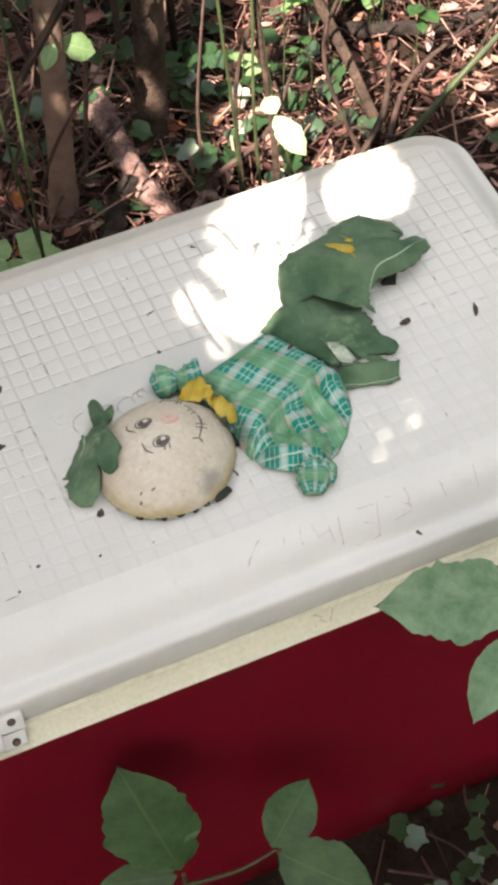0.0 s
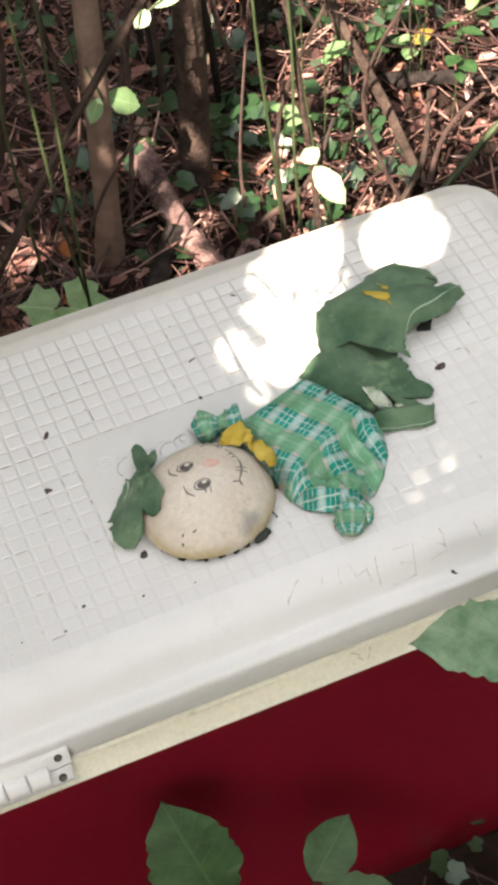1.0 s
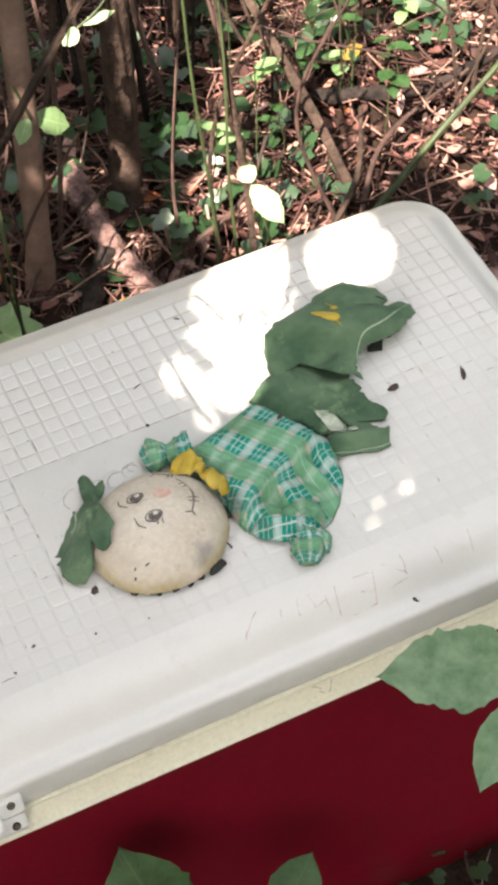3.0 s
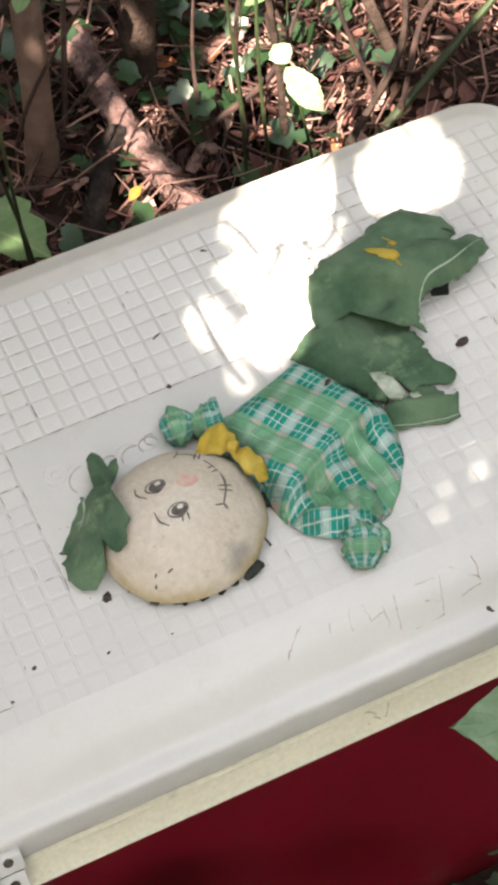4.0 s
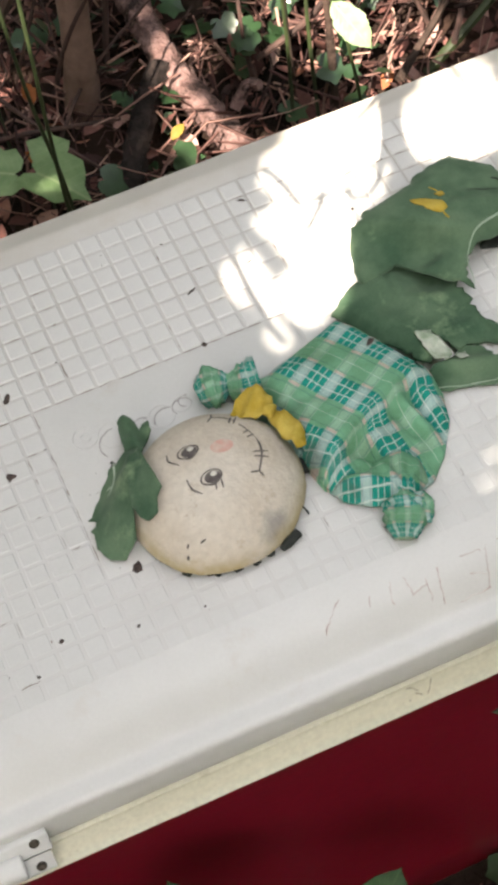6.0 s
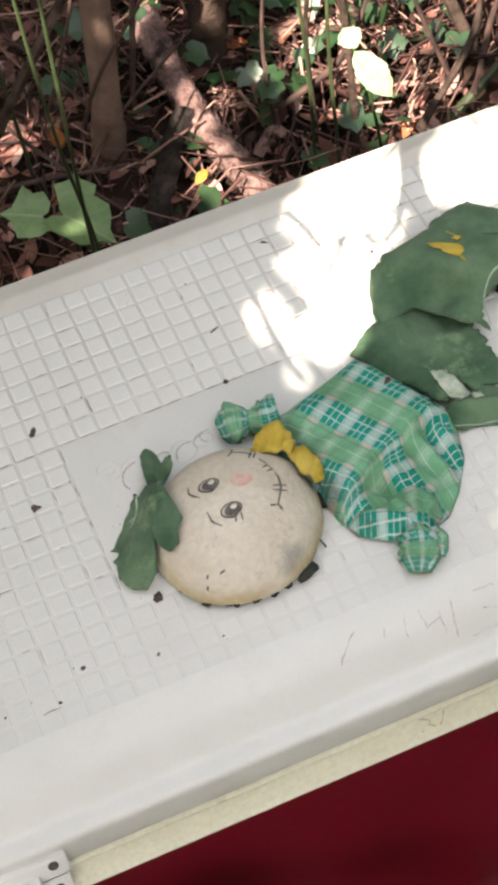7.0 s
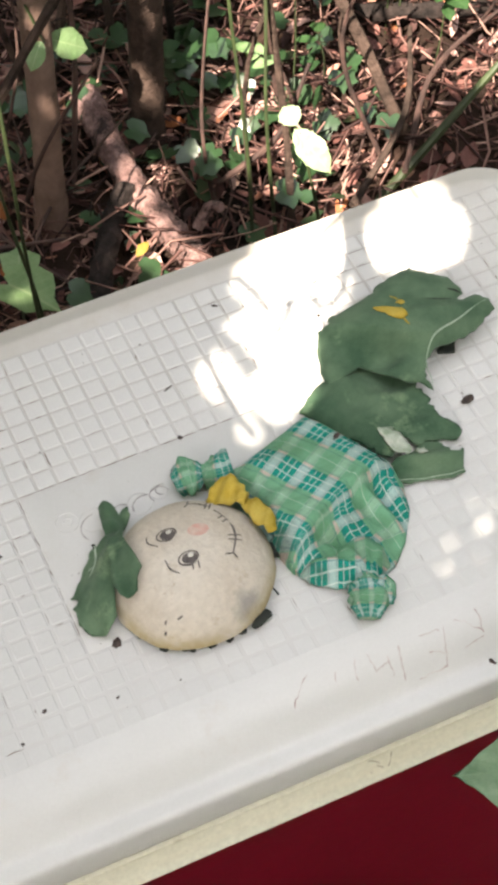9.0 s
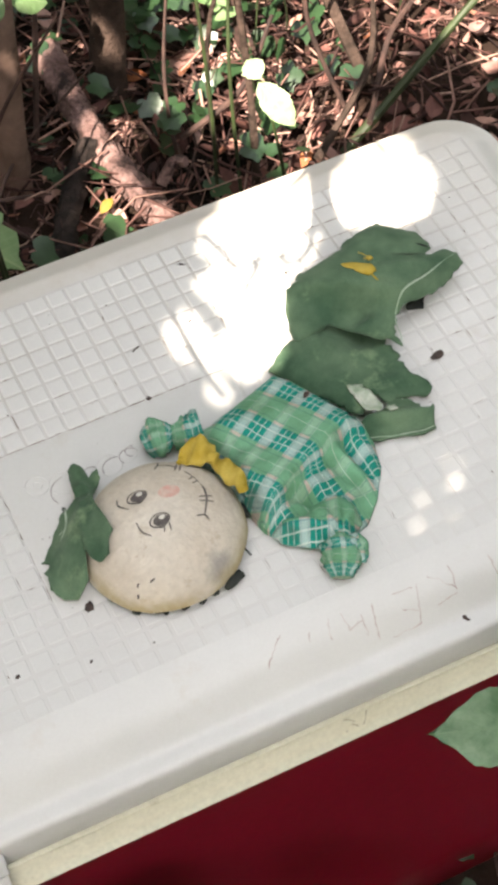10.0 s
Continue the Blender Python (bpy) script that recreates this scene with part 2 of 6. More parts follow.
M_FELT = surface("green_felt", (0.046, 0.100, 0.058), (0.124, 0.198, 0.120), 24.0, 0.95, 800.0, 0.6, 0.0008, 0.1, 0.0, (0.19, 0.28, 0.16), 22.0, 0.57)
felt = M_FELT.node_tree.nodes["Principled BSDF"]
felt.inputs["Sheen Weight"].default_value, felt.inputs["Sheen Roughness"].default_value = 0.10, 0.5
M_YELLOW = surface("yellow_cloth", (0.42, 0.29, 0.038), (0.56, 0.42, 0.10), 70.0, 0.9, 900.0, 0.5, 0.0006, 0.1)
# black cloth scraps; also paints in the shade of gaps and slits
M_BLACK_GAP = surface("black_cloth_and_gaps", (0.015, 0.018, 0.016), (0.03, 0.035, 0.03), 60.0, 0.95)
M_THREAD = surface("pale_thread", (0.28, 0.40, 0.28), (0.44, 0.53, 0.42), 90.0, 0.9)
# darker version of the shirt cloth for the gathered neck
M_DARKCLOTH = surface("dark_gathered_cloth", (0.022, 0.075, 0.066), (0.24, 0.34, 0.32), 130.0, 0.9, 700.0, 0.5, 0.0006, 0.1)
M_PALE = surface("bleached_felt", (0.25, 0.33, 0.23), (0.54, 0.57, 0.48), 110.0, 0.9, 700.0, 0.5, 0.0006, 0.1)
M_PLAID = plaid_cloth("green_plaid_cotton")
M_SOIL = surface("forest_soil", (0.013, 0.009, 0.007), (0.040, 0.024, 0.018), 6.0, 0.95, 90.0, 0.9, 0.006, 0.1)
M_LITTER = varied("dead_leaves", ((0.0, (0.028, 0.013, 0.011)), (0.3, (0.095, 0.038, 0.032)), (0.65, (0.27, 0.120, 0.100)), (0.9, (0.52, 0.33, 0.29)), (1.0, (0.30, 0.10, 0.04))), 0.75, 0.3, 0.0, 150.0)
M_NEEDLE = varied("dead_stalks", ((0.0, (0.022, 0.011, 0.010)), (0.5, (0.100, 0.045, 0.038)), (0.85, (0.33, 0.19, 0.16)), (1.0, (0.42, 0.27, 0.22))), 0.8)
M_IVY = varied("ivy_green", ((0.0, (0.018, 0.046, 0.020)), (0.5, (0.034, 0.078, 0.032)), (1.0, (0.065, 0.125, 0.052))), 0.30, 0.55, 0.12, 90.0)
M_CROWN = varied("crown_green", ((0.0, (0.04, 0.085, 0.028)), (1.0, (0.085, 0.145, 0.052))), 0.6, 0.3, 0.15)
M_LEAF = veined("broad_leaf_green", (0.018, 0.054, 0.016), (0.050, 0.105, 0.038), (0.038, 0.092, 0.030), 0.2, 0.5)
# lit version of the leaf green: sunlight put into the colour
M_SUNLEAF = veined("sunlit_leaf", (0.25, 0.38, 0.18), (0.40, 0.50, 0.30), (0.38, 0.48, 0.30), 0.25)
# lighter green and pale blotches paint in the glare on these leaves
M_GLARELEAF = veined("glare_leaf_green", (0.070, 0.160, 0.078), (0.12, 0.22, 0.12), (0.17, 0.28, 0.17), 0.25, 0.35)
M_SCUFF = surface("grey_scuff", (0.36, 0.34, 0.26), (0.50, 0.47, 0.36), 200.0, 0.8)
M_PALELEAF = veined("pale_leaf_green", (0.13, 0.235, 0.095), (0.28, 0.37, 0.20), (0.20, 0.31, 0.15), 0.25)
M_STEM = surface("green_stem", (0.022, 0.034, 0.012), (0.040, 0.060, 0.020), 30.0, 0.6, 300.0, 0.3)
M_BARK = surface("sapling_bark", (0.150, 0.098, 0.076), (0.250, 0.165, 0.130), 25.0, 0.85, 180.0, 0.7, 0.002, 0.2, 0.0, (0.07, 0.05, 0.04), 30.0, 0.6)
M_DARKBARK = surface("dark_bark", (0.026, 0.018, 0.014), (0.085, 0.056, 0.044), 30.0, 0.9, 160.0, 0.9, 0.004, 0.2)
M_ROTTEN = surface("rotten_bark", (0.010, 0.008, 0.007), (0.034, 0.025, 0.022), 60.0, 0.9, 200.0, 0.9, 0.004, 0.2)
M_LOG = surface("flaking_log_bark", (0.12, 0.068, 0.060), (0.33, 0.21, 0.19), 45.0, 0.9, 220.0, 1.0, 0.005, 0.2, 0.0, (0.032, 0.022, 0.020), 38.0, 0.50, 0.6)
M_TWIG = surface("brown_twig", (0.030, 0.017, 0.014), (0.090, 0.048, 0.038), 40.0, 0.85, 200.0, 0.6, 0.001)

# ---- building ----


def mesh_ob(name, bm, material, parent=None, label="", smooth=True):
    me = bpy.data.meshes.new(name)
    bm.to_mesh(me)
    bm.free()
    for mm in material if isinstance(material, (list, tuple)) else (material,):
        me.materials.append(mm)
    if smooth:
        me.polygons.foreach_set("use_smooth", [True] * len(me.polygons))
        me.set_sharp_from_angle(angle=radians(42))
    ob = new(name, me)
    ob.parent = parent
    if label:
        ob["label"] = label
    return ob


def part(name, bm, material, parent, label="", smooth=True):
    return mesh_ob(name, bm, material, parent, label, smooth)


def thing(name, at, label, category, group="", kind=""):
    ob = new(name)
    ob.location = at
    ob.empty_display_size = 0.05
    bpy.context.view_layer.update()
    return tagged(ob, label, category, group, kind)


def rounded_rect(x0, x1, y0, y1, r, n=6):
    pts = []
    for cx, cy, a in ((x1 - r, y0 + r, -90), (x1 - r, y1 - r, 0), (x0 + r, y1 - r, 90), (x0 + r, y0 + r, 180)):
        for k in range(n + 1):
            q = radians(a + 90 * k / n)
            pts.append((cx + r * math.cos(q), cy + r * math.sin(q)))
    return pts


def shells(bm, rings, closed=(False, False)):
    """Joins rings of equally many points; closed caps the first and last."""
    rows = [[bm.verts.new(p) for p in ring] for ring in rings]
    n = len(rows[0])
    for a, b in zip(rows, rows[1:]):
        for k in range(n):
            bm.faces.new((a[k], a[(k + 1) % n], b[(k + 1) % n], b[k]))
    if closed[0]:
        bm.faces.new(rows[0][::-1])
    if closed[1]:
        bm.faces.new(rows[-1])
    return rows


def box(bm, x0, x1, y0, y1, z0, z1, bev=0.0):
    i = Vector(((x0 + x1) / 2, (y0 + y1) / 2, (z0 + z1) / 2))
    got = bmesh.ops.create_cube(bm, size=1.0, matrix=Matrix.Translation(i) @ Matrix.Diagonal((x1 - x0, y1 - y0, z1 - z0, 1)))
    if bev:
        edges = list({e for v in got["verts"] for e in v.link_edges})
        bmesh.ops.bevel(bm, geom=edges, offset=bev, segments=2, affect="EDGES", profile=0.5)


def tube(bm, pts, radii, n=7, wob=0.0, seed=0):
    """A tapered stem along pts, with an uneven skin."""
    rng = random.Random(seed)
    pts = [Vector(p) for p in pts]
    if not isinstance(radii, (list, tuple)):
        radii = [radii] * len(pts)
    rings = []
    side = None
    for k, p in enumerate(pts):
        d = (pts[min(k + 1, len(pts) - 1)] - pts[max(k - 1, 0)]).normalized()
        side = (side - d * side.dot(d)).normalized() if side else d.orthogonal().normalized()
        up = d.cross(side)
        rings.append([p + (side * math.cos(a) + up * math.sin(a)) * radii[k] * (1 + rng.uniform(-wob, wob)) for a in (2 * math.pi * q / n for q in range(n))])
    shells(bm, rings, (True, True))


def bend(pts, steps=6):
    """A smooth line through pts."""
    pts = [Vector(p) for p in pts]
    ext = [pts[0] * 2 - pts[1], *pts, pts[-1] * 2 - pts[-2]]
    out = []
    for a, b, c, d in zip(ext, ext[1:], ext[2:], ext[3:]):
        for k in range(steps):
            t = k / steps
            out.append(0.5 * (2 * b + (c - a) * t + (2 * a - 5 * b + 4 * c - d) * t * t + (3 * b - a - 3 * c + d) * t ** 3))
    return out + [pts[-1]]


def blade(bm, base, tip, width, up, fold=0.15, droop=0.1, n=9, ragged=0.0, seed=0, peak=0.42, cross=2):
    """A leaf blade from base to tip, up being about its upper side; its own coordinates go along and across."""
    rng = random.Random(seed)
    uvl = bm.loops.layers.uv.verify()
    base, tip = Vector(base), Vector(tip)
    d = tip - base
    length = d.length
    d.normalize()
    side = d.cross(Vector(up)).normalized()
    nrm = side.cross(d)
    rows = []
    for k in range(n + 1):
        t = k / n
        w = width / 2 * (math.sin(math.pi * t ** (math.log(0.5) / math.log(peak)))) ** 0.75 if 0 < t < 1 else width * 0.012
        row = []
        for c in range(-cross, cross + 1):
            q = c / cross
            lobed = 1 + 1.5 * ragged * abs(q) * noise.noise(Vector((t * 7.0, 3.0 if q > 0 else -3.0, seed * 1.7)))
            edge = 1 + (rng.uniform(-ragged, ragged) if abs(c) == cross else 0)
            p = base + d * length * (t - 0.06 * abs(q) * (t - 0.3)) + side * w * q * edge * lobed
            p += nrm * (fold * w * abs(q) + droop * length * (math.sin(math.pi * t) - 0.5 * t) * 0.5 + rng.uniform(-1, 1) * 0.012 * length * (abs(q) > 0.3))
            row.append((bm.verts.new(p), (t, 0.5 + 0.5 * q)))
        rows.append(row)
    for a, b in zip(rows, rows[1:]):
        for k in range(2 * cross):
            quad = (a[k], a[k + 1], b[k + 1], b[k])
            f = bm.faces.new([v for v, _ in quad])
            f.smooth = True
            for lo, (_, uv) in zip(f.loops, quad):
                lo[uvl].uv = uv


# ---- ground ----
def ground_z(x, y):
    near = math.exp(-((x - 0.085) ** 2 + (y + 0.05) ** 2) / 0.10)
    v = noise.noise(Vector((x * 2.5, y * 2.5, 0))) * 0.02 + noise.noise(Vector((x * 9, y * 9, 4))) * 0.008
    far = max(0.0, math.hypot(x, y) - 3.0)
    return -0.012 + v * (1 - near) + noise.noise(Vector((x * 0.15, y * 0.15, 7))) * min(far * 0.05, 0.8)


steps = [0.0]
while steps[-1] < 400:
    steps.append(steps[-1] + max(0.03, steps[-1] * 0.045 if steps[-1] > 1.2 else 0.03))
axis = [-v for v in steps[:0:-1]] + steps
bm = bmesh.new()
grid = [[bm.verts.new((0.3 + x, 0.3 + y, ground_z(0.3 + x, 0.3 + y))) for x in axis] for y in axis]
for ra, rb in zip(grid, grid[1:]):
    for k in range(len(axis) - 1):
        bm.faces.new((ra[k], ra[k + 1], rb[k + 1], rb[k]))
tagged(mesh_ob("ground", bm, M_SOIL), "dark brown forest soil under the leaf litter", "ground", kind="structure")

# ---- the cooler ----
S, TOP = 0.014, 0.42
X0, X1, Y0, Y1 = -0.265, 0.437, -0.245, 0.146
cooler = thing("cooler", (0.085, -0.05, -0.012), "old dark red picnic cooler with a dirty white plastic lid", "cooler")


def on_cooler(ob):
    ob.matrix_parent_inverse = cooler.matrix_world.inverted()
    return ob


def cpart(name, bm, material, label="", parent=None, smooth=True):
    ob = part(name, bm, material, parent or cooler, label, smooth)
    ob.matrix_parent_inverse = cooler.matrix_world.inverted() if parent is None else Matrix.Identity(4)
    return ob


bm = bmesh.new()
rings = []
for z, inset in ((-0.014, 0.020), (0.0, 0.010), (0.06, 0.008), (0.2, 0.005), (0.330, 0.0022), (0.3562, 0.0018)):
    rings.append([(x, y, z) for x, y in rounded_rect(X0 + inset, X1 - inset, Y0 + inset, Y1 - inset, 0.03)])
shells(bm, rings, (True, True))
body = cpart("body", bm, M_RED, "dark red painted steel body")
bm = bmesh.new()
rings = []
for z, inset in ((0.3545, 0.008), (0.3545, 0.0008), (0.3551, 0.0001), (0.3566, 0.0001), (0.3575, 0.0012), (0.3708, 0.0086), (0.3713, 0.0082), (0.3728, 0.0086), (0.3733, 0.0098), (0.3733, 0.020)):
    rings.append([(x, y, z) for x, y in rounded_rect(X0 + inset, X1 - inset, Y0 + inset, Y1 - inset, 0.034)])
shells(bm, rings, (True, True))
band = cpart("band", bm, M_BAND, "cream plastic band below the lid")

# lid: side wall, flat lip and a crowned top that rolls down to the lip along the hinge side
bm = bmesh.new()
rings = []
lid_profile = ((0.014, 0.3742), (0.0112, 0.3743), (0.0108, 0.3750), (0.0126, 0.3925), (0.0131, 0.3945), (0.0144, 0.3960), (0.0165, 0.3967), (0.0205, 0.3968), (0.0235, 0.3967), (0.0250, 0.3970), (0.0264, 0.3977), (0.0279, 0.3989), (0.0296, 0.4007), (0.0318, 0.4034), (0.0345, 0.4067), (0.0375, 0.4099), (0.0408, 0.4127), (0.0445, 0.4150), (0.0490, 0.4168), (0.0540, 0.4182), (0.060, 0.4194))
for inset, z in lid_profile:
    ring = []
    back = inset - 0.0088
    for x, y in rounded_rect(X0 + inset * 0.8, X1 - back * 0.8, Y0 + inset, Y1 - back * 0.62, max(0.012, 0.045 - back * 0.7), 8):
        level = 0.4146 + 0.0048 * min(1.0, max(0.0, inset - 0.0188) / 0.022)
        ring.append((x, y, max(z, level) if y > 0.05 and inset > 0.0160 else z))
    rings.append(ring)
shells(bm, rings, (True, True))
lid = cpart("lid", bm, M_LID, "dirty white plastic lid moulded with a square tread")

GX0, GX1, GY0, GY1 = -14, 29, -13, 8
bm = bmesh.new()
bed = ((GY0 * S + 0.002, 0.42044), (-11 * S, 0.42034), (-8 * S, 0.42020), (-4 * S, 0.4201), (GY1 * S + 0.001, 0.4199))
rows = [[bm.verts.new((x, y, z)) for x in (GX0 * S - 0.001, GX1 * S + 0.001)] for y, z in bed]
for ra, rb in zip(rows, rows[1:]):
    bm.faces.new((ra[0], ra[1], rb[1], rb[0]))
low = [[bm.verts.new((v.co.x, v.co.y, 0.4186)) for v in r] for r in rows]
for q in range(2):
    for k in range(4):
        bm.faces.new((rows[k][q], rows[k + 1][q], low[k + 1][q], low[k][q]))
for k in (0, 4):
    bm.faces.new((rows[k][0], rows[k][1], low[k][1], low[k][0]))
cpart("tread_bed", bm, M_BED, "grimy grooves between the raised squares", lid)
bm = bmesh.new()
rows = [[bm.verts.new((x, y, z)) for x in (GX0 * S - 0.001, GX1 * S + 0.001)] for y, z in ((GY0 * S - 0.009, 0.4183), (GY0 * S - 0.004, 0.4199), (GY0 * S + 0.0021, 0.42048))]
for ra, rb in zip(rows, rows[1:]):
    bm.faces.new((ra[0], ra[1], rb[1], rb[0]))
cpart("tread_border", bm, M_LID, "", lid)
bm = bmesh.new()
box(bm, 0.0006, 12 * S - 0.0006, -9 * S + 0.0006, -0.0006, 0.4194, 0.4206, 0.0004)
cpart("name_panel", bm, M_LID, "smooth recessed panel with raised rings", lid)
bm = bmesh.new()
for cx, cy, r in ((0.022, -0.031, 0.0075), (0.038, -0.036, 0.009), (0.069, -0.037, 0.008), (0.083, -0.034, 0.0055), (0.0225, -0.031, 0.003)):
    ring = [(cx + r * math.cos(a), cy + r * math.sin(a), 0.4207) for a in (2 * math.pi * k / 24 for k in range(25))]
    tube(bm, ring, 0.0004, 5)
cpart("raised_ring", bm, M_LID, "raised plastic rings of a worn maker's mark", lid)


def tread_mesh():
    b = bmesh.new()
    shells(b, [[(x, y, z) for x, y in rounded_rect(-h, h, -h, h, 0.0006, 1)] for z, h in ((0.0, 0.00640), (0.0004, 0.0061), (0.00088, 0.0054))], (False, True))
    return b


cells = []
for i in range(GX0, GX1):
    for j in range(GY0, GY1):
        if 0 <= i < 12 and -9 <= j < 0:
            continue
        cells.append((i, j))
near_cells = [c for c in cells if -3 <= c[0] < 23 and (c[1] >= 0 or c[0] >= 15)]
near_cells = near_cells[:300]
far_cells = sorted(set(cells) - set(near_cells))
one = mesh_ob("tread_square", tread_mesh(), M_LID, lid, smooth=False)
one.location = ((near_cells[0][0] + 0.5) * S, (near_cells[0][1] + 0.5) * S, 0.4197)
for i, j in near_cells[1:]:
    o = one.copy()
    scene.collection.objects.link(o)
    o.location = ((i + 0.5) * S, (j + 0.5) * S, 0.4197)
verts, faces = [], []
pat = [[(x, y, z) for x, y in rounded_rect(-h, h, -h, h, 0.0006, 1)] for z, h in ((0.0, 0.00640), (0.0004, 0.0061), (0.00088, 0.0054))]
for i, j in far_cells:
    o = len(verts)
    verts += [((i + 0.5) * S + x, (j + 0.5) * S + y, 0.4197 + z) for ring in pat for x, y, z in ring]
    for r in range(2):
        faces += [(o + 8 * r + k, o + 8 * r + (k + 1) % 8, o + 8 * r + 8 + (k + 1) % 8, o + 8 * r + 8 + k) for k in range(8)]
    faces.append(tuple(o + 16 + k for k in range(8)))
me = bpy.data.meshes.new("tread_pattern")
me.from_pydata(verts, [], faces)
me.materials.append(M_LID)
o = new("tread_pattern", me)
o.parent = lid
tagged(o, "further raised squares of the lid tread", kind="stuff")

# dark grime caught in some of the grooves


def bed_z(y):
    return float(np.interp(y, [p[0] for p in bed], [p[1] for p in bed]))


rng = random.Random(52)
vs, fs = [], []


def grime_line(ax, ay, bx, by, wide):
    d = Vector((bx - ax, by - ay, 0))
    n = max(2, int(d.length / 0.0025))
    side = Vector((-d.y, d.x, 0)).normalized()
    o = len(vs)
    for k in range(n + 1):
        p = Vector((ax, ay, 0)) + d * k / n + side * rng.gauss(0, 0.0002)
        w = wide * (0.35 + 0.65 * rng.random()) * (0.3 if k in (0, n) else 1.0)
        for q in (-1, 1):
            v = p + side * w * q * 0.5
            vs.append((v.x, v.y, bed_z(v.y) + 0.00016))
    for k in range(n):
        fs.append((o + 2 * k, o + 2 * k + 2, o + 2 * k + 3, o + 2 * k + 1))


for i in range(GX0 + 1, GX1):
    for j in range(GY0 + 1, GY1):
        if 0 < i < 12 and -9 < j < 0:
            continue
        worn = 0.16 if j >= 0 else 0.10 if j > -8 else 0.05
        worn *= 0.5 + 1.3 * max(0.0, 0.5 + noise.noise(Vector((i * 0.21, j * 0.21, 3))))
        for dx, dy in ((1, 0), (0, 1)):
            if rng.random() < worn:
                a, b = sorted((rng.uniform(0, 0.6), rng.uniform(0.4, 1.0)))
                grime_line((i + dx * a) * S, (j + dy * a) * S, (i + dx * b) * S, (j + dy * b) * S, rng.uniform(0.0004, 0.0012))
for k in range(-4, 13):
    grime_line(k * S, 0.0, (k + rng.uniform(0.7, 1.0)) * S, rng.uniform(-0.0003, 0.0003), rng.uniform(0.0006, 0.0013))
for k in range(-9, 0):
    if rng.random() < 0.6:
        grime_line(0.0, k * S, 0.0, (k + rng.uniform(0.5, 1.0)) * S, rng.uniform(0.0004, 0.0009))
me = bpy.data.meshes.new("groove_grime")
me.from_pydata(vs, [], fs)
me.materials.append(M_GRIME)
o = new("groove_grime", me)
o.parent = lid
tagged(o, "dark grime caught in the grooves of the lid", kind="stuff")

# scribbled pencil arcs beside the rings
for cx, cy, r, a0, a1 in ((0.083, -0.036, 0.0065, 10, 215), (0.072, -0.040, 0.0085, 60, 190), (0.086, -0.033, 0.0045, 60, 260), (0.040, -0.043, 0.0125, 95, 215), (0.056, -0.038, 0.006, 40, 150)):
    bm = bmesh.new()
    tube(bm, [(cx + r * math.cos(radians(a0 + (a1 - a0) * k / 12)), cy + r * 0.9 * math.sin(radians(a0 + (a1 - a0) * k / 12)), 0.4208) for k in range(13)], 0.00038, 5, 0.4, 3)
    cpart("pencil_stroke", bm, M_SCRIBBLE_GREY, "faint grey pencil arc", lid)

# hinge on the long side
def hinge_plate(x0, x1, line):
    """A moulded plate from x0 to x1 with a section in y and z."""
    b = bmesh.new()
    shells(b, [[(x, y, z) for y, z in line] for x in (x0, x1)], (True, True))
    bmesh.ops.recalc_face_normals(b, faces=b.faces)
    bmesh.ops.bevel(b, geom=list(b.edges), offset=0.0009, segments=2, affect="EDGES", profile=0.5)
    return b


hinge = cpart("hinge", hinge_plate(-0.150, -0.0835, ((-0.2325, 0.3885), (-0.2362, 0.3880), (-0.2420, 0.3790), (-0.2395, 0.3745))), M_LID, "white plastic hinge with dark screws")
cpart("hinge_leaf", hinge_plate(-0.150, -0.0850, ((-0.2395, 0.3740), (-0.2422, 0.3785), (-0.2478, 0.3690), (-0.2475, 0.3655), (-0.2440, 0.3650))), M_LID, "", hinge)
for k in range(3):
    bm = bmesh.new()
    x = -0.1495 + k * 0.0165
    tube(bm, [(x, -0.2425, 0.3755), (x + 0.001, -0.2425, 0.3755), (x + 0.0145, -0.2425, 0.3755), (x + 0.0155, -0.2425, 0.3755)], [0.0072, 0.0082, 0.0082, 0.0072], 16)
    cpart("knuckle", bm, M_LID, "", hinge)
for x, y, z in ((-0.0920, -0.2372, 0.3845), (-0.0930, -0.2455, 0.3716)):
    bm = bmesh.new()
    out = Vector((0, -0.86, 0.5))
    p = Vector((x, y, z))
    tube(bm, [p, p + out * 0.0010, p + out * 0.0015], [0.0031, 0.0031, 0.0026], 14)
    cpart("screw", bm, M_SCREW, "dull dark screw head", hinge)

for line, r in ((((0.131, 0.3700), (0.1345, 0.3690), (0.1375, 0.3665)), 0.0011), (((0.1355, 0.3655), (0.1395, 0.3625)), 0.0009), (((0.1425, 0.3620), (0.1448, 0.3650), (0.1465, 0.3700)), 0.0007), (((0.1310, 0.3620), (0.1320, 0.3625)), 0.0007)):
    bm = bmesh.new()
    tube(bm, [(p.x, Y0 + 0.0012 + 0.556 * (p.z - 0.3575), p.z) for p in bend([(x, 0, z) for x, z in line], 4)], r * 0.6, 5, 0.5, 2)
    cpart("scuff", bm, M_SCUFF, "grey scuff mark", band)

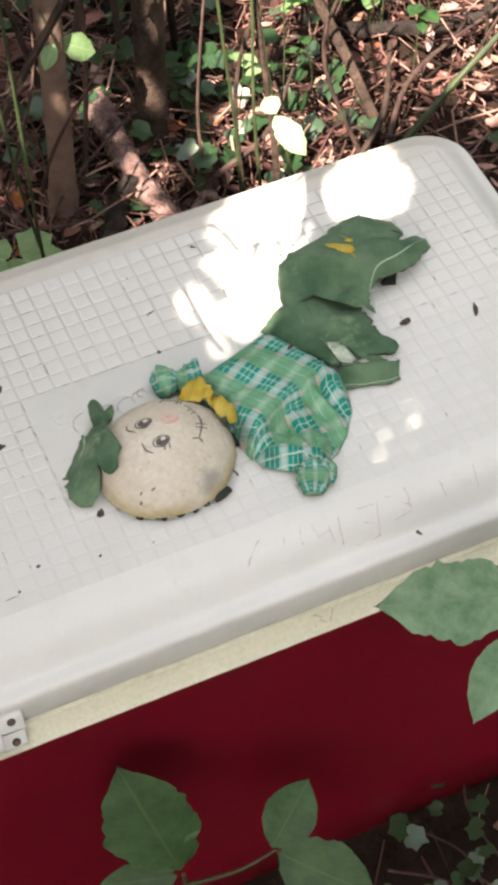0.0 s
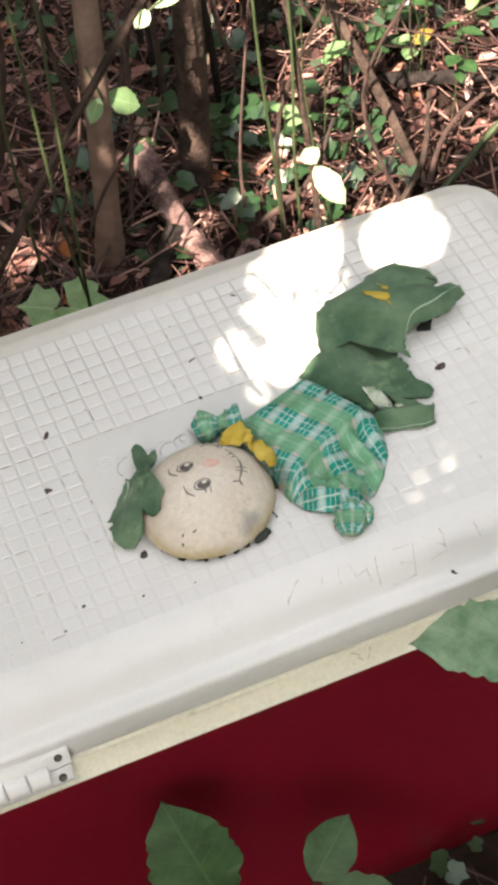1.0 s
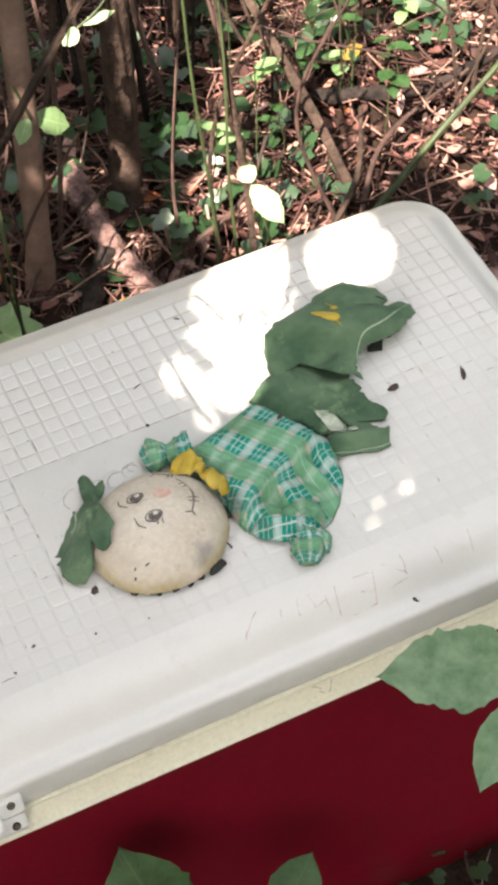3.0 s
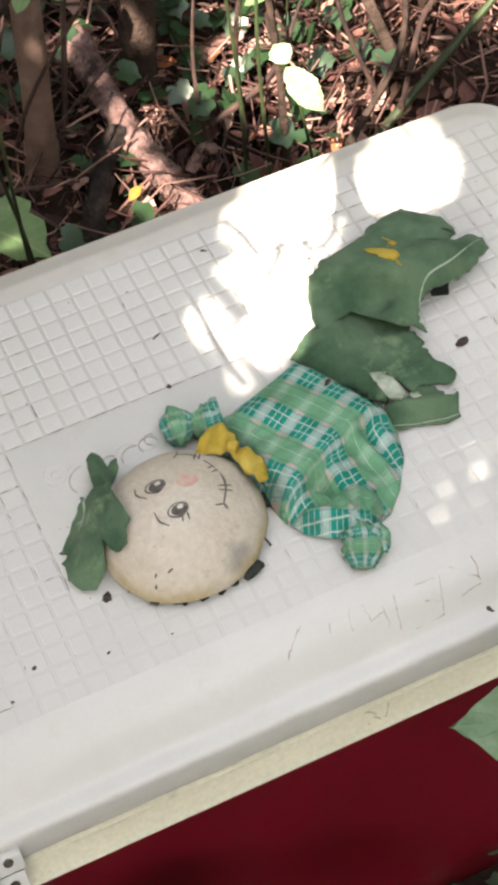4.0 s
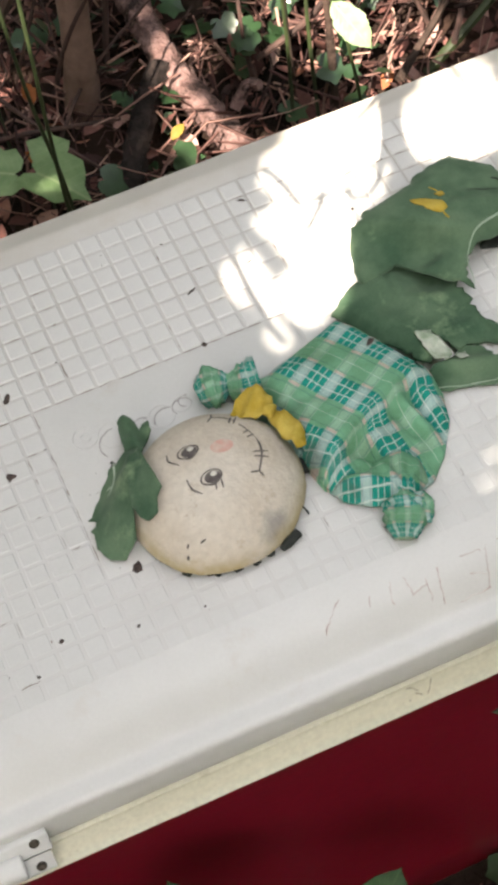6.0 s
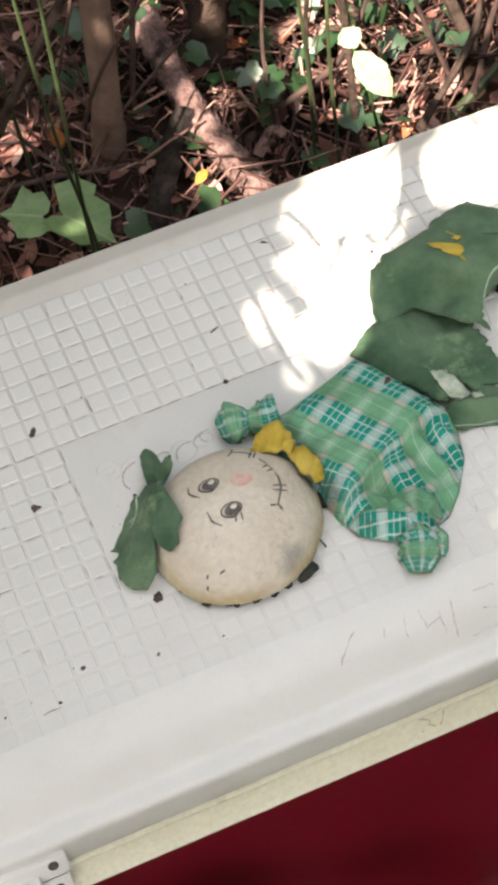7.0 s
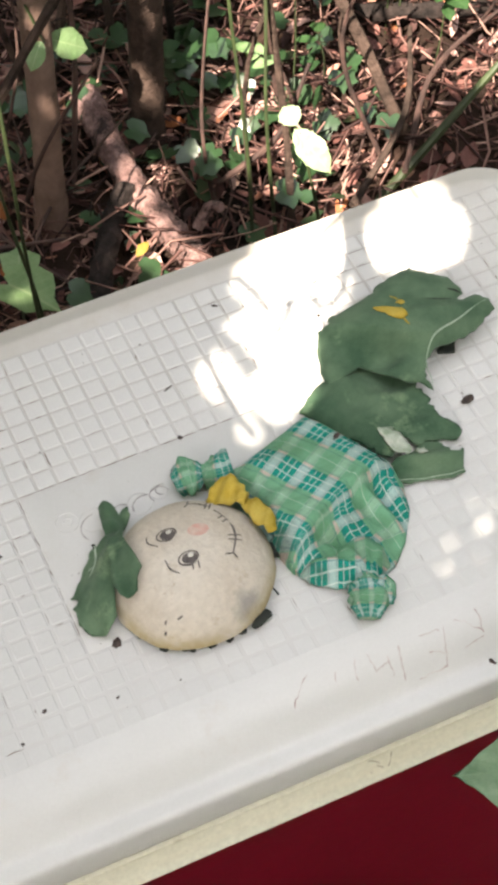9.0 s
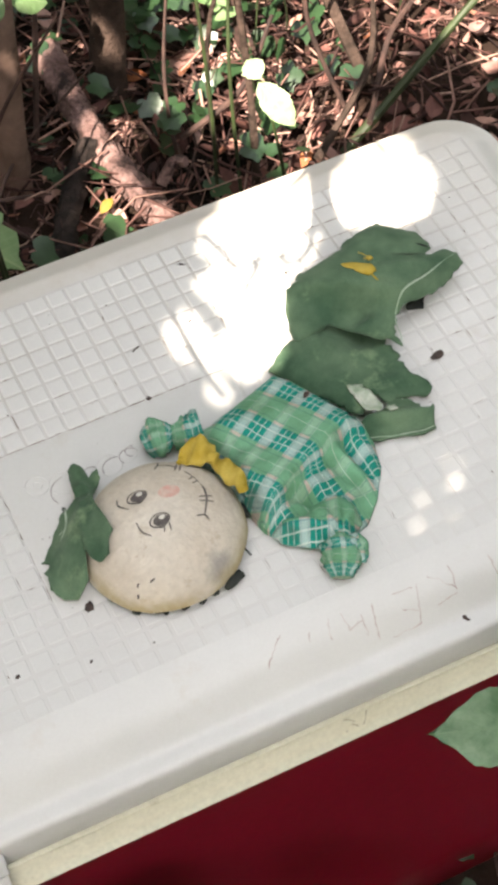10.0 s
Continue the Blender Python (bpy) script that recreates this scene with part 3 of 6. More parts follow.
# faded red pencil strokes along the rim
strokes = (((0.112, -0.189), (0.105, -0.197), (0.098, -0.208)), ((0.128, -0.196), (0.126, -0.203)), ((0.142, -0.192), (0.140, -0.200), (0.139, -0.207)), ((0.170, -0.195), (0.168, -0.208), (0.167, -0.218)), ((0.150, -0.193), (0.152, -0.207)), ((0.152, -0.207), (0.161, -0.203)), ((0.161, -0.199), (0.161, -0.214)),
           ((0.200, -0.195), (0.197, -0.208), (0.195, -0.220)), ((0.184, -0.195), (0.197, -0.196)), ((0.186, -0.209), (0.196, -0.212)), ((0.176, -0.221), (0.195, -0.220)), ((0.223, -0.193), (0.223, -0.210)), ((0.209, -0.194), (0.223, -0.210)), ((0.209, -0.215), (0.222, -0.212)), ((0.249, -0.197), (0.250, -0.212)), ((0.277, -0.194), (0.275, -0.214)))


def rim_z(y):
    """Height of the lid near its long edge."""
    inset = y - Y0
    for (a, za), (b, zb) in zip(lid_profile[3:], lid_profile[4:]):
        if a <= inset <= b:
            return za + (zb - za) * (inset - a) / (b - a)
    return 0.4195 if y < GY0 * S else 0.4207


rng = random.Random(61)
for line in strokes:
    bm = bmesh.new()
    pts = [Vector((p.x + rng.gauss(0, 0.0003), p.y + rng.gauss(0, 0.0003), 0)) for p in bend([(x, -0.2 + (y + 0.2) * 0.72, 0) for x, y in line], 6)]
    tube(bm, [(p.x, p.y, rim_z(p.y)) for p in pts], [rng.uniform(0.00012, 0.00048) for _ in pts], 5, 0.3, len(line))
    cpart("pencil_stroke", bm, M_SCRIBBLE, "faded red pencil stroke", lid)

# ---- the rag doll, one mesh ----
from mathutils import geometry


class Cloth:
    """Gathers the doll's pieces of cloth into one mesh."""

    def __init__(self):
        self.v, self.f, self.m, self.uv = [], [], [], []

    def add(self, verts, faces, mat, uvs=None):
        o = len(self.v)
        self.v += [tuple(p) for p in verts]
        self.uv += [tuple(u) for u in uvs] if uvs else [(0.0, 0.0)] * len(verts)
        self.f += [tuple(o + k for k in f) for f in faces]
        self.m += [mat] * len(faces)


doll = Cloth()
SKIN, INK, BLUSH, INKWHITE, FELT, YELLOW, BLACKC_GAP, THREAD, PLAID, DARKCLOTH, PALE = range(11)


def ragged_line(pts, step, rag, seed):
    """Outline through pts, resampled, with a torn edge."""
    loop = [Vector((*p, 0)) for p in pts]
    out = []
    rng = random.Random(seed)
    for a, b in zip(loop, loop[1:] + loop[:1]):
        n = max(1, int((b - a).length / step))
        nrm = Vector((-(b - a).y, (b - a).x, 0)).normalized()
        for k in range(n):
            p = a.lerp(b, k / n)
            w = noise.noise(Vector((p.x * 70, p.y * 70, seed))) * rag * 0.7 + noise.noise(Vector((p.x * 310, p.y * 310, seed))) * rag * 0.35
            if rng.random() < 0.05:
                w -= rng.uniform(0.4, 1.2) * rag
            out.append(p + nrm * w)
    return out


def sheet(pts, height, mat, thick=0.0012, step=0.003, rag=0.0015, seed=0, frame_uv=None):
    """A cut piece of cloth with an outline, a height over the plan and a thickness."""
    edge = ragged_line(pts, step, rag, seed)
    n = len(edge)
    xs, ys = [p.x for p in edge], [p.y for p in edge]
    ins = []
    rng = random.Random(seed + 5)
    gx = np.arange(min(xs), max(xs), step)
    gy = np.arange(min(ys), max(ys), step)
    for x in gx:
        for y in gy:
            p = Vector((x + rng.uniform(-0.2, 0.2) * step, y + rng.uniform(-0.2, 0.2) * step))
            c = False
            for k in range(n):
                a, b = edge[k], edge[k - 1]
                if (a.y > p.y) != (b.y > p.y) and p.x < (b.x - a.x) * (p.y - a.y) / (b.y - a.y) + a.x:
                    c = not c
            if c and min((p.x - e.x) ** 2 + (p.y - e.y) ** 2 for e in edge) > (0.5 * step) ** 2:
                ins.append(p)
    flat = [Vector((p.x, p.y)) for p in edge] + ins
    vs, _, fs, *_ = geometry.delaunay_2d_cdt(flat, [(k, (k + 1) % n) for k in range(n)], [], 1, 1e-6)
    count = len(vs)
    tops = [(p.x, p.y, height(p.x, p.y)) for p in vs]
    uvs = [frame_uv(*p) if frame_uv else (p[0], p[1]) for p in tops]
    verts = tops + [(x, y, z - thick) for x, y, z in tops]
    faces, used = [], {}
    for f in fs:
        a, b, c = f
        if (vs[b] - vs[a]).cross(vs[c] - vs[a]) < 0:
            f = (a, c, b)
        faces += [tuple(f), tuple(count + k for k in f[::-1])]
        for k in range(3):
            used[(f[k], f[(k + 1) % 3])] = 1
    for a, b in used:
        if (b, a) not in used:
            faces.append((b, a, count + a, count + b))
    doll.add(verts, faces, mat, uvs * 2)


def inside_fall(pts, x, y):
    """Distance from the outline."""
    best = 9.0
    for (ax, ay), (bx, by) in zip(pts, pts[1:] + pts[:1]):
        dx, dy = bx - ax, by - ay
        t = max(0.0, min(1.0, ((x - ax) * dx + (y - ay) * dy) / (dx * dx + dy * dy)))
        best = min(best, math.hypot(x - ax - t * dx, y - ay - t * dy))
    return best


def wrinkle(x, y, scale, seed):
    return noise.noise(Vector((x * scale, y * scale, seed)))


# head: a squashed cap of foam with an uneven rim
HC, HR = Vector((0.0765, -0.1035)), 0.0515


def head_z(x, y):
    q = min(1.0, math.hypot(x - HC.x, y - HC.y) / HR)
    return 0.4245 + 0.031 * max(0.0, 1 - q ** 2.1) ** 0.5 + 0.0006 * wrinkle(x, y, 60, 2)


verts, faces = [], []
RN, AN = 22, 56
for r in range(RN + 1):
    for a in range(AN):
        q, an = math.sin(math.pi / 2 * r / RN), 2 * math.pi * a / AN
        rim = 1 + 0.025 * math.sin(2 * an + 0.6) + (0.012 * noise.noise(Vector((math.cos(an) * 9, math.sin(an) * 9, 1))) if math.sin(an) < 0.2 else 0) * q ** 6 + 0.02 * noise.noise(Vector((math.cos(an) * 2, math.sin(an) * 2, 3)))
        x, y = HC.x + HR * q * rim * math.cos(an), HC.y + HR * q * rim * math.sin(an)
        verts.append((x, y, head_z(HC.x + HR * q * math.cos(an), HC.y + HR * q * math.sin(an))))
for r in range(RN):
    for a in range(AN):
        b = (a + 1) % AN
        faces.append((r * AN + a, (r + 1) * AN + a, (r + 1) * AN + b, r * AN + b))
o = RN * AN
# black underside paints in the dark gap below the rim
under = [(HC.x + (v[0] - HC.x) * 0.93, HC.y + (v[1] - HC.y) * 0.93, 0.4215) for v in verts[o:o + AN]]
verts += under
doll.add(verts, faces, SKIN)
doll.add(verts[o:o + AN] + under, [(a, AN + a, AN + (a + 1) % AN, (a + 1) % AN) for a in range(AN)] + [tuple(AN + a for a in range(AN))[::-1]], BLACKC_GAP)


def ink_line(pts, width, mat=INK, lift=0.0004, over=head_z):
    """A drawn stroke lying on the surface below it."""
    line = bend([(*p, 0) for p in pts], 5)
    vs, fs = [], []
    for k, p in enumerate(line):
        d = (line[min(k + 1, len(line) - 1)] - line[max(k - 1, 0)]).normalized()
        w = width / 2 * (0.7 + 0.5 * math.sin(math.pi * k / (len(line) - 1)))
        for s in (-1, 1):
            x, y = p.x - d.y * w * s, p.y + d.x * w * s
            vs.append((x, y, over(x, y) + lift))
    for k in range(len(line) - 1):
        fs.append((2 * k + 1, 2 * k, 2 * k + 2, 2 * k + 3))
    doll.add(vs, fs, mat)


def ink_spot(cx, cy, rx, ry, turn, mat, lift=0.0004, ring=0.0):
    vs, n = [], 18
    for k in range(n):
        a = 2 * math.pi * k / n
        u, w = rx * math.cos(a), ry * math.sin(a)
        for q in (1.0, ring):
            x, y = cx + (u * math.cos(turn) - w * math.sin(turn)) * q, cy + (u * math.sin(turn) + w * math.cos(turn)) * q
            vs.append((x, y, head_z(x, y) + lift))
    doll.add(vs, [(2 * k, 2 * ((k + 1) % n), 2 * ((k + 1) % n) + 1, 2 * k + 1) for k in range(n)], mat)


for ex, ey in ((0.0735, -0.110), (0.0682, -0.088)):
    ink_spot(ex, ey, 0.0068, 0.0047, 0.12, INK, 0.0004, 0.84)
    ink_spot(ex + 0.0006, ey - 0.0004, 0.0048, 0.0037, 0.1, INK, 0.0006)
    ink_spot(ex + 0.0020, ey + 0.0010, 0.0020, 0.0015, 0.1, INKWHITE, 0.0009)
    ink_line([(ex - 0.0058, ey - 0.0022), (ex, ey - 0.0050), (ex + 0.0062, ey - 0.0014)], 0.0010)
ink_line([(0.0570, -0.083), (0.0562, -0.088), (0.0605, -0.094)], 0.0009)
ink_line([(0.0605, -0.105), (0.0610, -0.112), (0.0650, -0.117)], 0.0009)
ink_line([(0.0745, -0.1145), (0.0730, -0.1185)], 0.0008)
ink_line([(0.0780, -0.1135), (0.0770, -0.119)], 0.0008)
ink_spot(0.087, -0.093, 0.0068, 0.0048, 0, BLUSH, 0.0003)
ink_line([(0.0900, -0.0670), (0.0960, -0.0700), (0.1010, -0.0752)], 0.0012)
ink_line([(0.1025, -0.080), (0.1058, -0.086), (0.1078, -0.094), (0.1062, -0.105), (0.1000, -0.116)], 0.0012)
for a, b in (((0.0870, -0.0705), (0.0905, -0.0670)), ((0.0905, -0.0670), (0.0925, -0.0620)), ((0.0975, -0.0775), (0.1015, -0.0705)), ((0.1000, -0.0785), (0.1040, -0.0715)), ((0.1020, -0.0880), (0.1085, -0.0850)), ((0.1030, -0.0915), (0.1100, -0.0895)), ((0.1020, -0.1030), (0.1100, -0.1045)), ((0.1010, -0.1060), (0.1090, -0.1085)), ((0.0950, -0.1155), (0.1000, -0.1160)), ((0.1000, -0.1160), (0.1012, -0.1195))):
    ink_line([a, b], 0.0010)
ink_line([(0.0530, -0.1403), (0.0565, -0.1402)], 0.0009, INK, 0.0036)
ink_line([(0.0470, -0.1372), (0.0455, -0.1385)], 0.0010, INK, 0.0036)
ink_line([(0.0448, -0.1408), (0.0440, -0.1418)], 0.0014, INK, 0.0036)

rng = random.Random(8)
for k in range(9):
    an = radians(212 + k * 9 + rng.uniform(-4, 4))
    q = HR * rng.uniform(0.955, 0.985)
    cx, cy = HC.x + q * math.cos(an), HC.y + q * math.sin(an)
    w = rng.uniform(0.0020, 0.0044)
    tuft = [(cx + w * rng.uniform(0.6, 1.3) * math.cos(b), cy + w * rng.uniform(0.4, 0.9) * math.sin(b)) for b in (0.0, 1.0, 2.1, 3.1, 4.2, 5.2)]
    sheet(tuft, lambda x, y: 0.4245 + 0.0012 * wrinkle(x, y, 300, 3), BLACKC_GAP, 0.0022, 0.0016, 0.0006, k + 60)

# felt hat rags over one side of the head
hat = [(0.040, -0.058), (0.032, -0.060), (0.021, -0.068), (0.012, -0.077), (0.003, -0.086), (0.007, -0.0885), (0.003, -0.099), (0.0015, -0.107), (0.006, -0.117), (0.014, -0.1225), (0.0235, -0.117), (0.026, -0.107), (0.030, -0.097), (0.035, -0.087), (0.040, -0.077), (0.045, -0.064)]
flap = [(0.038, -0.066), (0.0455, -0.0655), (0.0455, -0.076), (0.0455, -0.090), (0.0465, -0.103), (0.0425, -0.107), (0.039, -0.1145), (0.033, -0.1155), (0.0295, -0.110), (0.0275, -0.101), (0.030, -0.090), (0.033, -0.078)]
crest = [(0.038, -0.068), (0.0392, -0.056), (0.0395, -0.046), (0.0415, -0.038), (0.0465, -0.0365), (0.0505, -0.042), (0.0515, -0.049), (0.0555, -0.0435), (0.0590, -0.0425), (0.0575, -0.049), (0.0530, -0.056), (0.0475, -0.066)]


def hat_z(x, y):
    d = math.hypot(x - HC.x, y - HC.y) / HR
    inner = head_z(x, y) + 0.0018 if d < 1.01 else 0.4235
    slope = 0.4235 + 0.020 * max(0.0, min(1.0, (1.32 - d) / 0.45))
    # folds fan out from the pinch at the crest
    ang = math.atan2(y + 0.062, x - 0.042)
    reach = math.hypot(x - 0.042, y + 0.062)
    fan = 0.0024 * math.sin(ang * 5.5 + 0.8) * min(1.0, reach / 0.012) * (d > 0.88)
    return max(inner, slope) + fan + (0.0016 * wrinkle(x, y, 85, 9) + 0.0009 * wrinkle(x, y, 220, 10)) * (d > 0.9) + 0.001


def crest_z(x, y):
    return 0.4285 + 0.0065 * math.exp(-((x - 0.046) / 0.0055) ** 2) - 0.004 * math.exp(-((y + 0.060) / 0.005) ** 2) + 0.0035 * wrinkle(x, y, 140, 8) + 0.003 * max(0.0, min(1.0, (-0.05 - y) / 0.012))


sheet(hat, hat_z, FELT, 0.0015, 0.0022, 0.0024, 3)
sheet(flap, lambda x, y: hat_z(x, y) + 0.0030, FELT, 0.0015, 0.0020, 0.0014, 4)
sheet(crest, lambda x, y: crest_z(x, y) + 0.002, FELT, 0.0015, 0.0018, 0.0022, 6)
ink_line([(0.030, -0.060), (0.0285, -0.066), (0.0255, -0.074), (0.0215, -0.079), (0.0190, -0.0805)], 0.0012, THREAD, 0.0016, hat_z)
ink_line([(0.0240, -0.0765), (0.0200, -0.0750)], 0.0009, THREAD, 0.0016, hat_z)
ink_line([(0.0290, -0.0575), (0.0300, -0.0600), (0.0285, -0.0635)], 0.0016, BLACKC_GAP, 0.0018, hat_z)

# plaid shirt: body and the sleeve gathered by a knot
shirt = [(0.122, -0.047), (0.150, -0.038), (0.169, -0.032), (0.188, -0.025), (0.198, -0.037), (0.207, -0.055), (0.215, -0.071), (0.2225, -0.083), (0.2235, -0.098), (0.219, -0.117), (0.206, -0.136), (0.193, -0.149), (0.181, -0.153), (0.167, -0.153), (0.154, -0.148), (0.143, -0.139), (0.134, -0.127), (0.1300, -0.110), (0.1290, -0.085), (0.1255, -0.065)]
RIDGE = ((0.128, -0.126), (0.143, -0.1195), (0.157, -0.111), (0.178, -0.101), (0.197, -0.0925), (0.224, -0.0885))
KNOT = Vector((0.172, -0.154))


def off_ridge(x, y):
    """How far a place lies behind (+) or before (-) the crease along the shirt."""
    return (y - float(np.interp(x, [p[0] for p in RIDGE], [p[1] for p in RIDGE]))) * 0.9


def furrow(x, y, a, b, width):
    """1 along the line from a to b, falling off to its sides and ends."""
    dx, dy = b[0] - a[0], b[1] - a[1]
    t = max(0.0, min(1.0, ((x - a[0]) * dx + (y - a[1]) * dy) / (dx * dx + dy * dy)))
    return math.exp(-(((x - a[0] - t * dx) ** 2 + (y - a[1] - t * dy) ** 2) / width ** 2)) * (0.35 + 0.65 * math.sin(math.pi * (0.12 + 0.76 * t)))


def shirt_z(x, y):
    d = inside_fall(shirt, x, y)
    puff = 1 - math.exp(-d / 0.0055)
    e = off_ridge(x, y)
    if e > 0:
        z = 0.0272 - 0.095 * e + 0.0014 * math.exp(-e / 0.004)
    else:
        z = 0.0286 - 0.0140 * (1 - math.exp(e / 0.0034)) + 0.22 * e
    k = Vector((x, y)) - KNOT
    reach = k.length
    near = math.exp(-reach / 0.026) * min(1.0, reach / 0.010)
    ang = math.atan2(k.y, k.x)
    gather = (math.sin(ang * 9 + 0.7) + 0.5 * math.sin(ang * 17)) * 0.0045 * near * (1 if e < 0 else math.exp(-e / 0.005))
    folds = 0.0
    if e < 0.002:
        folds -= 0.0072 * furrow(x, y, (0.201, -0.094), (0.213, -0.130), 0.0030)
        folds += 0.0045 * furrow(x, y, (0.209, -0.092), (0.219, -0.118), 0.0035)
        folds -= 0.0055 * furrow(x, y, (0.186, -0.099), (0.200, -0.128), 0.0028)
        folds += 0.0042 * furrow(x, y, (0.194, -0.097), (0.206, -0.128), 0.0030)
        folds -= 0.0050 * furrow(x, y, (0.150, -0.116), (0.172, -0.126), 0.0030)
        folds += 0.0036 * furrow(x, y, (0.158, -0.113), (0.180, -0.118), 0.0030)
    else:
        folds -= 0.0012 * furrow(x, y, (0.138, -0.075), (0.172, -0.085), 0.006) - 0.0010 * furrow(x, y, (0.150, -0.055), (0.196, -0.075), 0.007)
    # the collar end is crumpled
    collar = math.exp(-max(0.0, x - 0.128) / 0.010)
    folds += collar * (0.0030 * math.sin(y * 620 + x * 200) + 0.0022 * wrinkle(x, y, 190, 3))
    corner = -0.0045 * math.exp(-((x - 0.217) ** 2 + (y + 0.086) ** 2) / 0.00003)
    soft = 0.0016 * wrinkle(x, y, 48, 5) + (0.0007 if e > 0 else 0.0018) * wrinkle(x, y, 130, 6)
    return 0.4222 + max(0.0050, z) * (0.18 + 0.82 * puff) + (gather + folds + corner + soft) * puff


def weave(x, y):
    return (x * 0.867 + y * 0.498) * 1000 + 14.5, (x * 0.498 - y * 0.867) * 984 + 3.1


def shirt_uv(x, y, z):
    e = off_ridge(x, y)
    if e < 0:
        # the cloth turns down over the crease
        drop = 0.014 * (1 - math.exp(e / 0.0034))
        y -= drop
        x += 0.35 * drop
        turn = 0.32 * min(1.0, -e / 0.006)
        cx, cy = 0.185, -0.100
        x, y = cx + (x - cx) * math.cos(turn) - (y - cy) * math.sin(turn), cy + (x - cx) * math.sin(turn) + (y - cy) * math.cos(turn)
    return weave(x, y)


# the sleeve sags into a bag above its knot
sleeve = [(0.1355, -0.1315), (0.145, -0.1270), (0.160, -0.1265), (0.176, -0.1225), (0.187, -0.1255), (0.1915, -0.136), (0.189, -0.149), (0.178, -0.1555), (0.165, -0.1550), (0.152, -0.1500), (0.139, -0.1390)]


def sleeve_z(x, y):
    d = inside_fall(sleeve, x, y)
    k = Vector((x, y)) - KNOT
    pleat = math.sin(math.atan2(k.y, k.x) * 11 + 0.4) * 0.0042 * math.exp(-k.length / 0.020)
    hang = 0.0030 * math.sin((x * 0.55 + y * 1.0) * 330) * math.exp(-max(0.0, x - 0.135) / 0.020)
    return 0.4246 + 0.0150 * (1 - math.exp(-d / 0.0048)) * (0.75 + 0.25 * min(1.0, max(0.0, (x - 0.13) / 0.03))) + (pleat + hang) * min(1.0, d / 0.003) + 0.0012 * wrinkle(x, y, 110, 15)


def sleeve_uv(x, y, z):
    turn = -0.62
    x, y = 0.17 + (x - 0.17) * math.cos(turn) - (y + 0.14) * math.sin(turn), -0.14 + (x - 0.17) * math.sin(turn) + (y + 0.14) * math.cos(turn)
    u, w = weave(x, y)
    return u * 1.15 - 12.0, w * 1.15 + 4.0


sheet(sleeve, sleeve_z, PLAID, 0.0012, 0.0022, 0.0005, 12, sleeve_uv)
sheet(shirt, shirt_z, PLAID, 0.0012, 0.0026, 0.0005, 11, shirt_uv)
# a wall of cloth from the shirt's edge down to the lid
edge = ragged_line(shirt, 0.003, 0.0005, 11)
wv = [(p.x, p.y, shirt_z(p.x, p.y) - 0.0004) for p in edge] + [(p.x, p.y, 0.4206) for p in edge]
doll.add(wv, [(k, (k + 1) % len(edge), len(edge) + (k + 1) % len(edge), len(edge) + k) for k in range(len(edge))], PLAID, [shirt_uv(*p) for p in wv])


def puff(points, radii, seed, mat=PLAID, flat=0.75, ribs=9, floor=0.4207, along=2.2, crumple=0.16, weave=1.0):
    """A stuffed tube of gathered cloth along points."""
    line = bend(points, 6)
    m, n = len(line), 28
    vs, uvs, fs = [], [], []
    rr = [np.interp(k / (m - 1), np.linspace(0, 1, len(radii)), radii) for k in range(m)]
    for k, p in enumerate(line):
        d = (line[min(k + 1, m - 1)] - line[max(k - 1, 0)]).normalized()
        side = Vector((-d.y, d.x, 0)).normalized()
        up = d.cross(side) * -1
        up = -up if up.z < 0 else up
        for a in range(n):
            an = 2 * math.pi * a / n
            r = rr[k] * (1 + 0.10 * math.sin(an * ribs + seed) * (1 - rr[k] / max(radii)) + 0.09 * math.sin(an * 5 + seed * 2 + k * 0.7) + crumple * noise.noise(Vector((math.cos(an) * 2.2, math.sin(an) * 2.2 + k * 0.45, seed))))
            q = p + side * math.cos(an) * r + up * math.sin(an) * r * flat
            vs.append((q.x, q.y, max(q.z, floor)))
            uvs.append((k * along * weave + seed, a * max(radii) * 1000 * 2 * math.pi / n * weave))
    for k in range(m - 1):
        for a in range(n):
            b = (a + 1) % n
            fs.append((k * n + a, k * n + b, (k + 1) * n + b, (k + 1) * n + a))
    fs += [tuple(range(n))[::-1], tuple((m - 1) * n + a for a in range(n))]
    doll.add(vs, fs, mat, uvs)


puff([(0.1725, -0.1475, 0.429), (0.1705, -0.1535, 0.429), (0.168, -0.160, 0.4285), (0.1645, -0.169, 0.4270), (0.1605, -0.177, 0.4245)], [0.0080, 0.0040, 0.0100, 0.0125, 0.0108, 0.0060], 2.0, crumple=0.40, along=1.9, weave=1.9)
puff([(0.176, -0.156, 0.4285), (0.178, -0.163, 0.4275), (0.174, -0.172, 0.4250)], [0.0035, 0.0070, 0.0045], 7.0, crumple=0.4, along=1.6, weave=1.9)
puff([(0.130, -0.044, 0.431), (0.121, -0.0425, 0.430), (0.1125, -0.0395, 0.428)], [0.0125, 0.0120, 0.0080], 1.0, crumple=0.38, along=1.3, weave=1.9)
puff([(0.1125, -0.0395, 0.4285), (0.108, -0.0380, 0.4285), (0.1015, -0.0365, 0.4280), (0.0945, -0.0355, 0.4255)], [0.0050, 0.0105, 0.0135, 0.0090], 3.0, crumple=0.40, along=1.2, weave=2.0)

# yellow bow at the neck
def bow_z(x, y):
    return max(0.4300, (head_z(x, y) if math.hypot(x - HC.x, y - HC.y) < HR else 0) + 0.0012, 0.447 - abs(x - 0.124) * 0.25) + 0.0022 * math.sin((x - y) * 420) + 0.0015 * wrinkle(x, y, 120, 1)


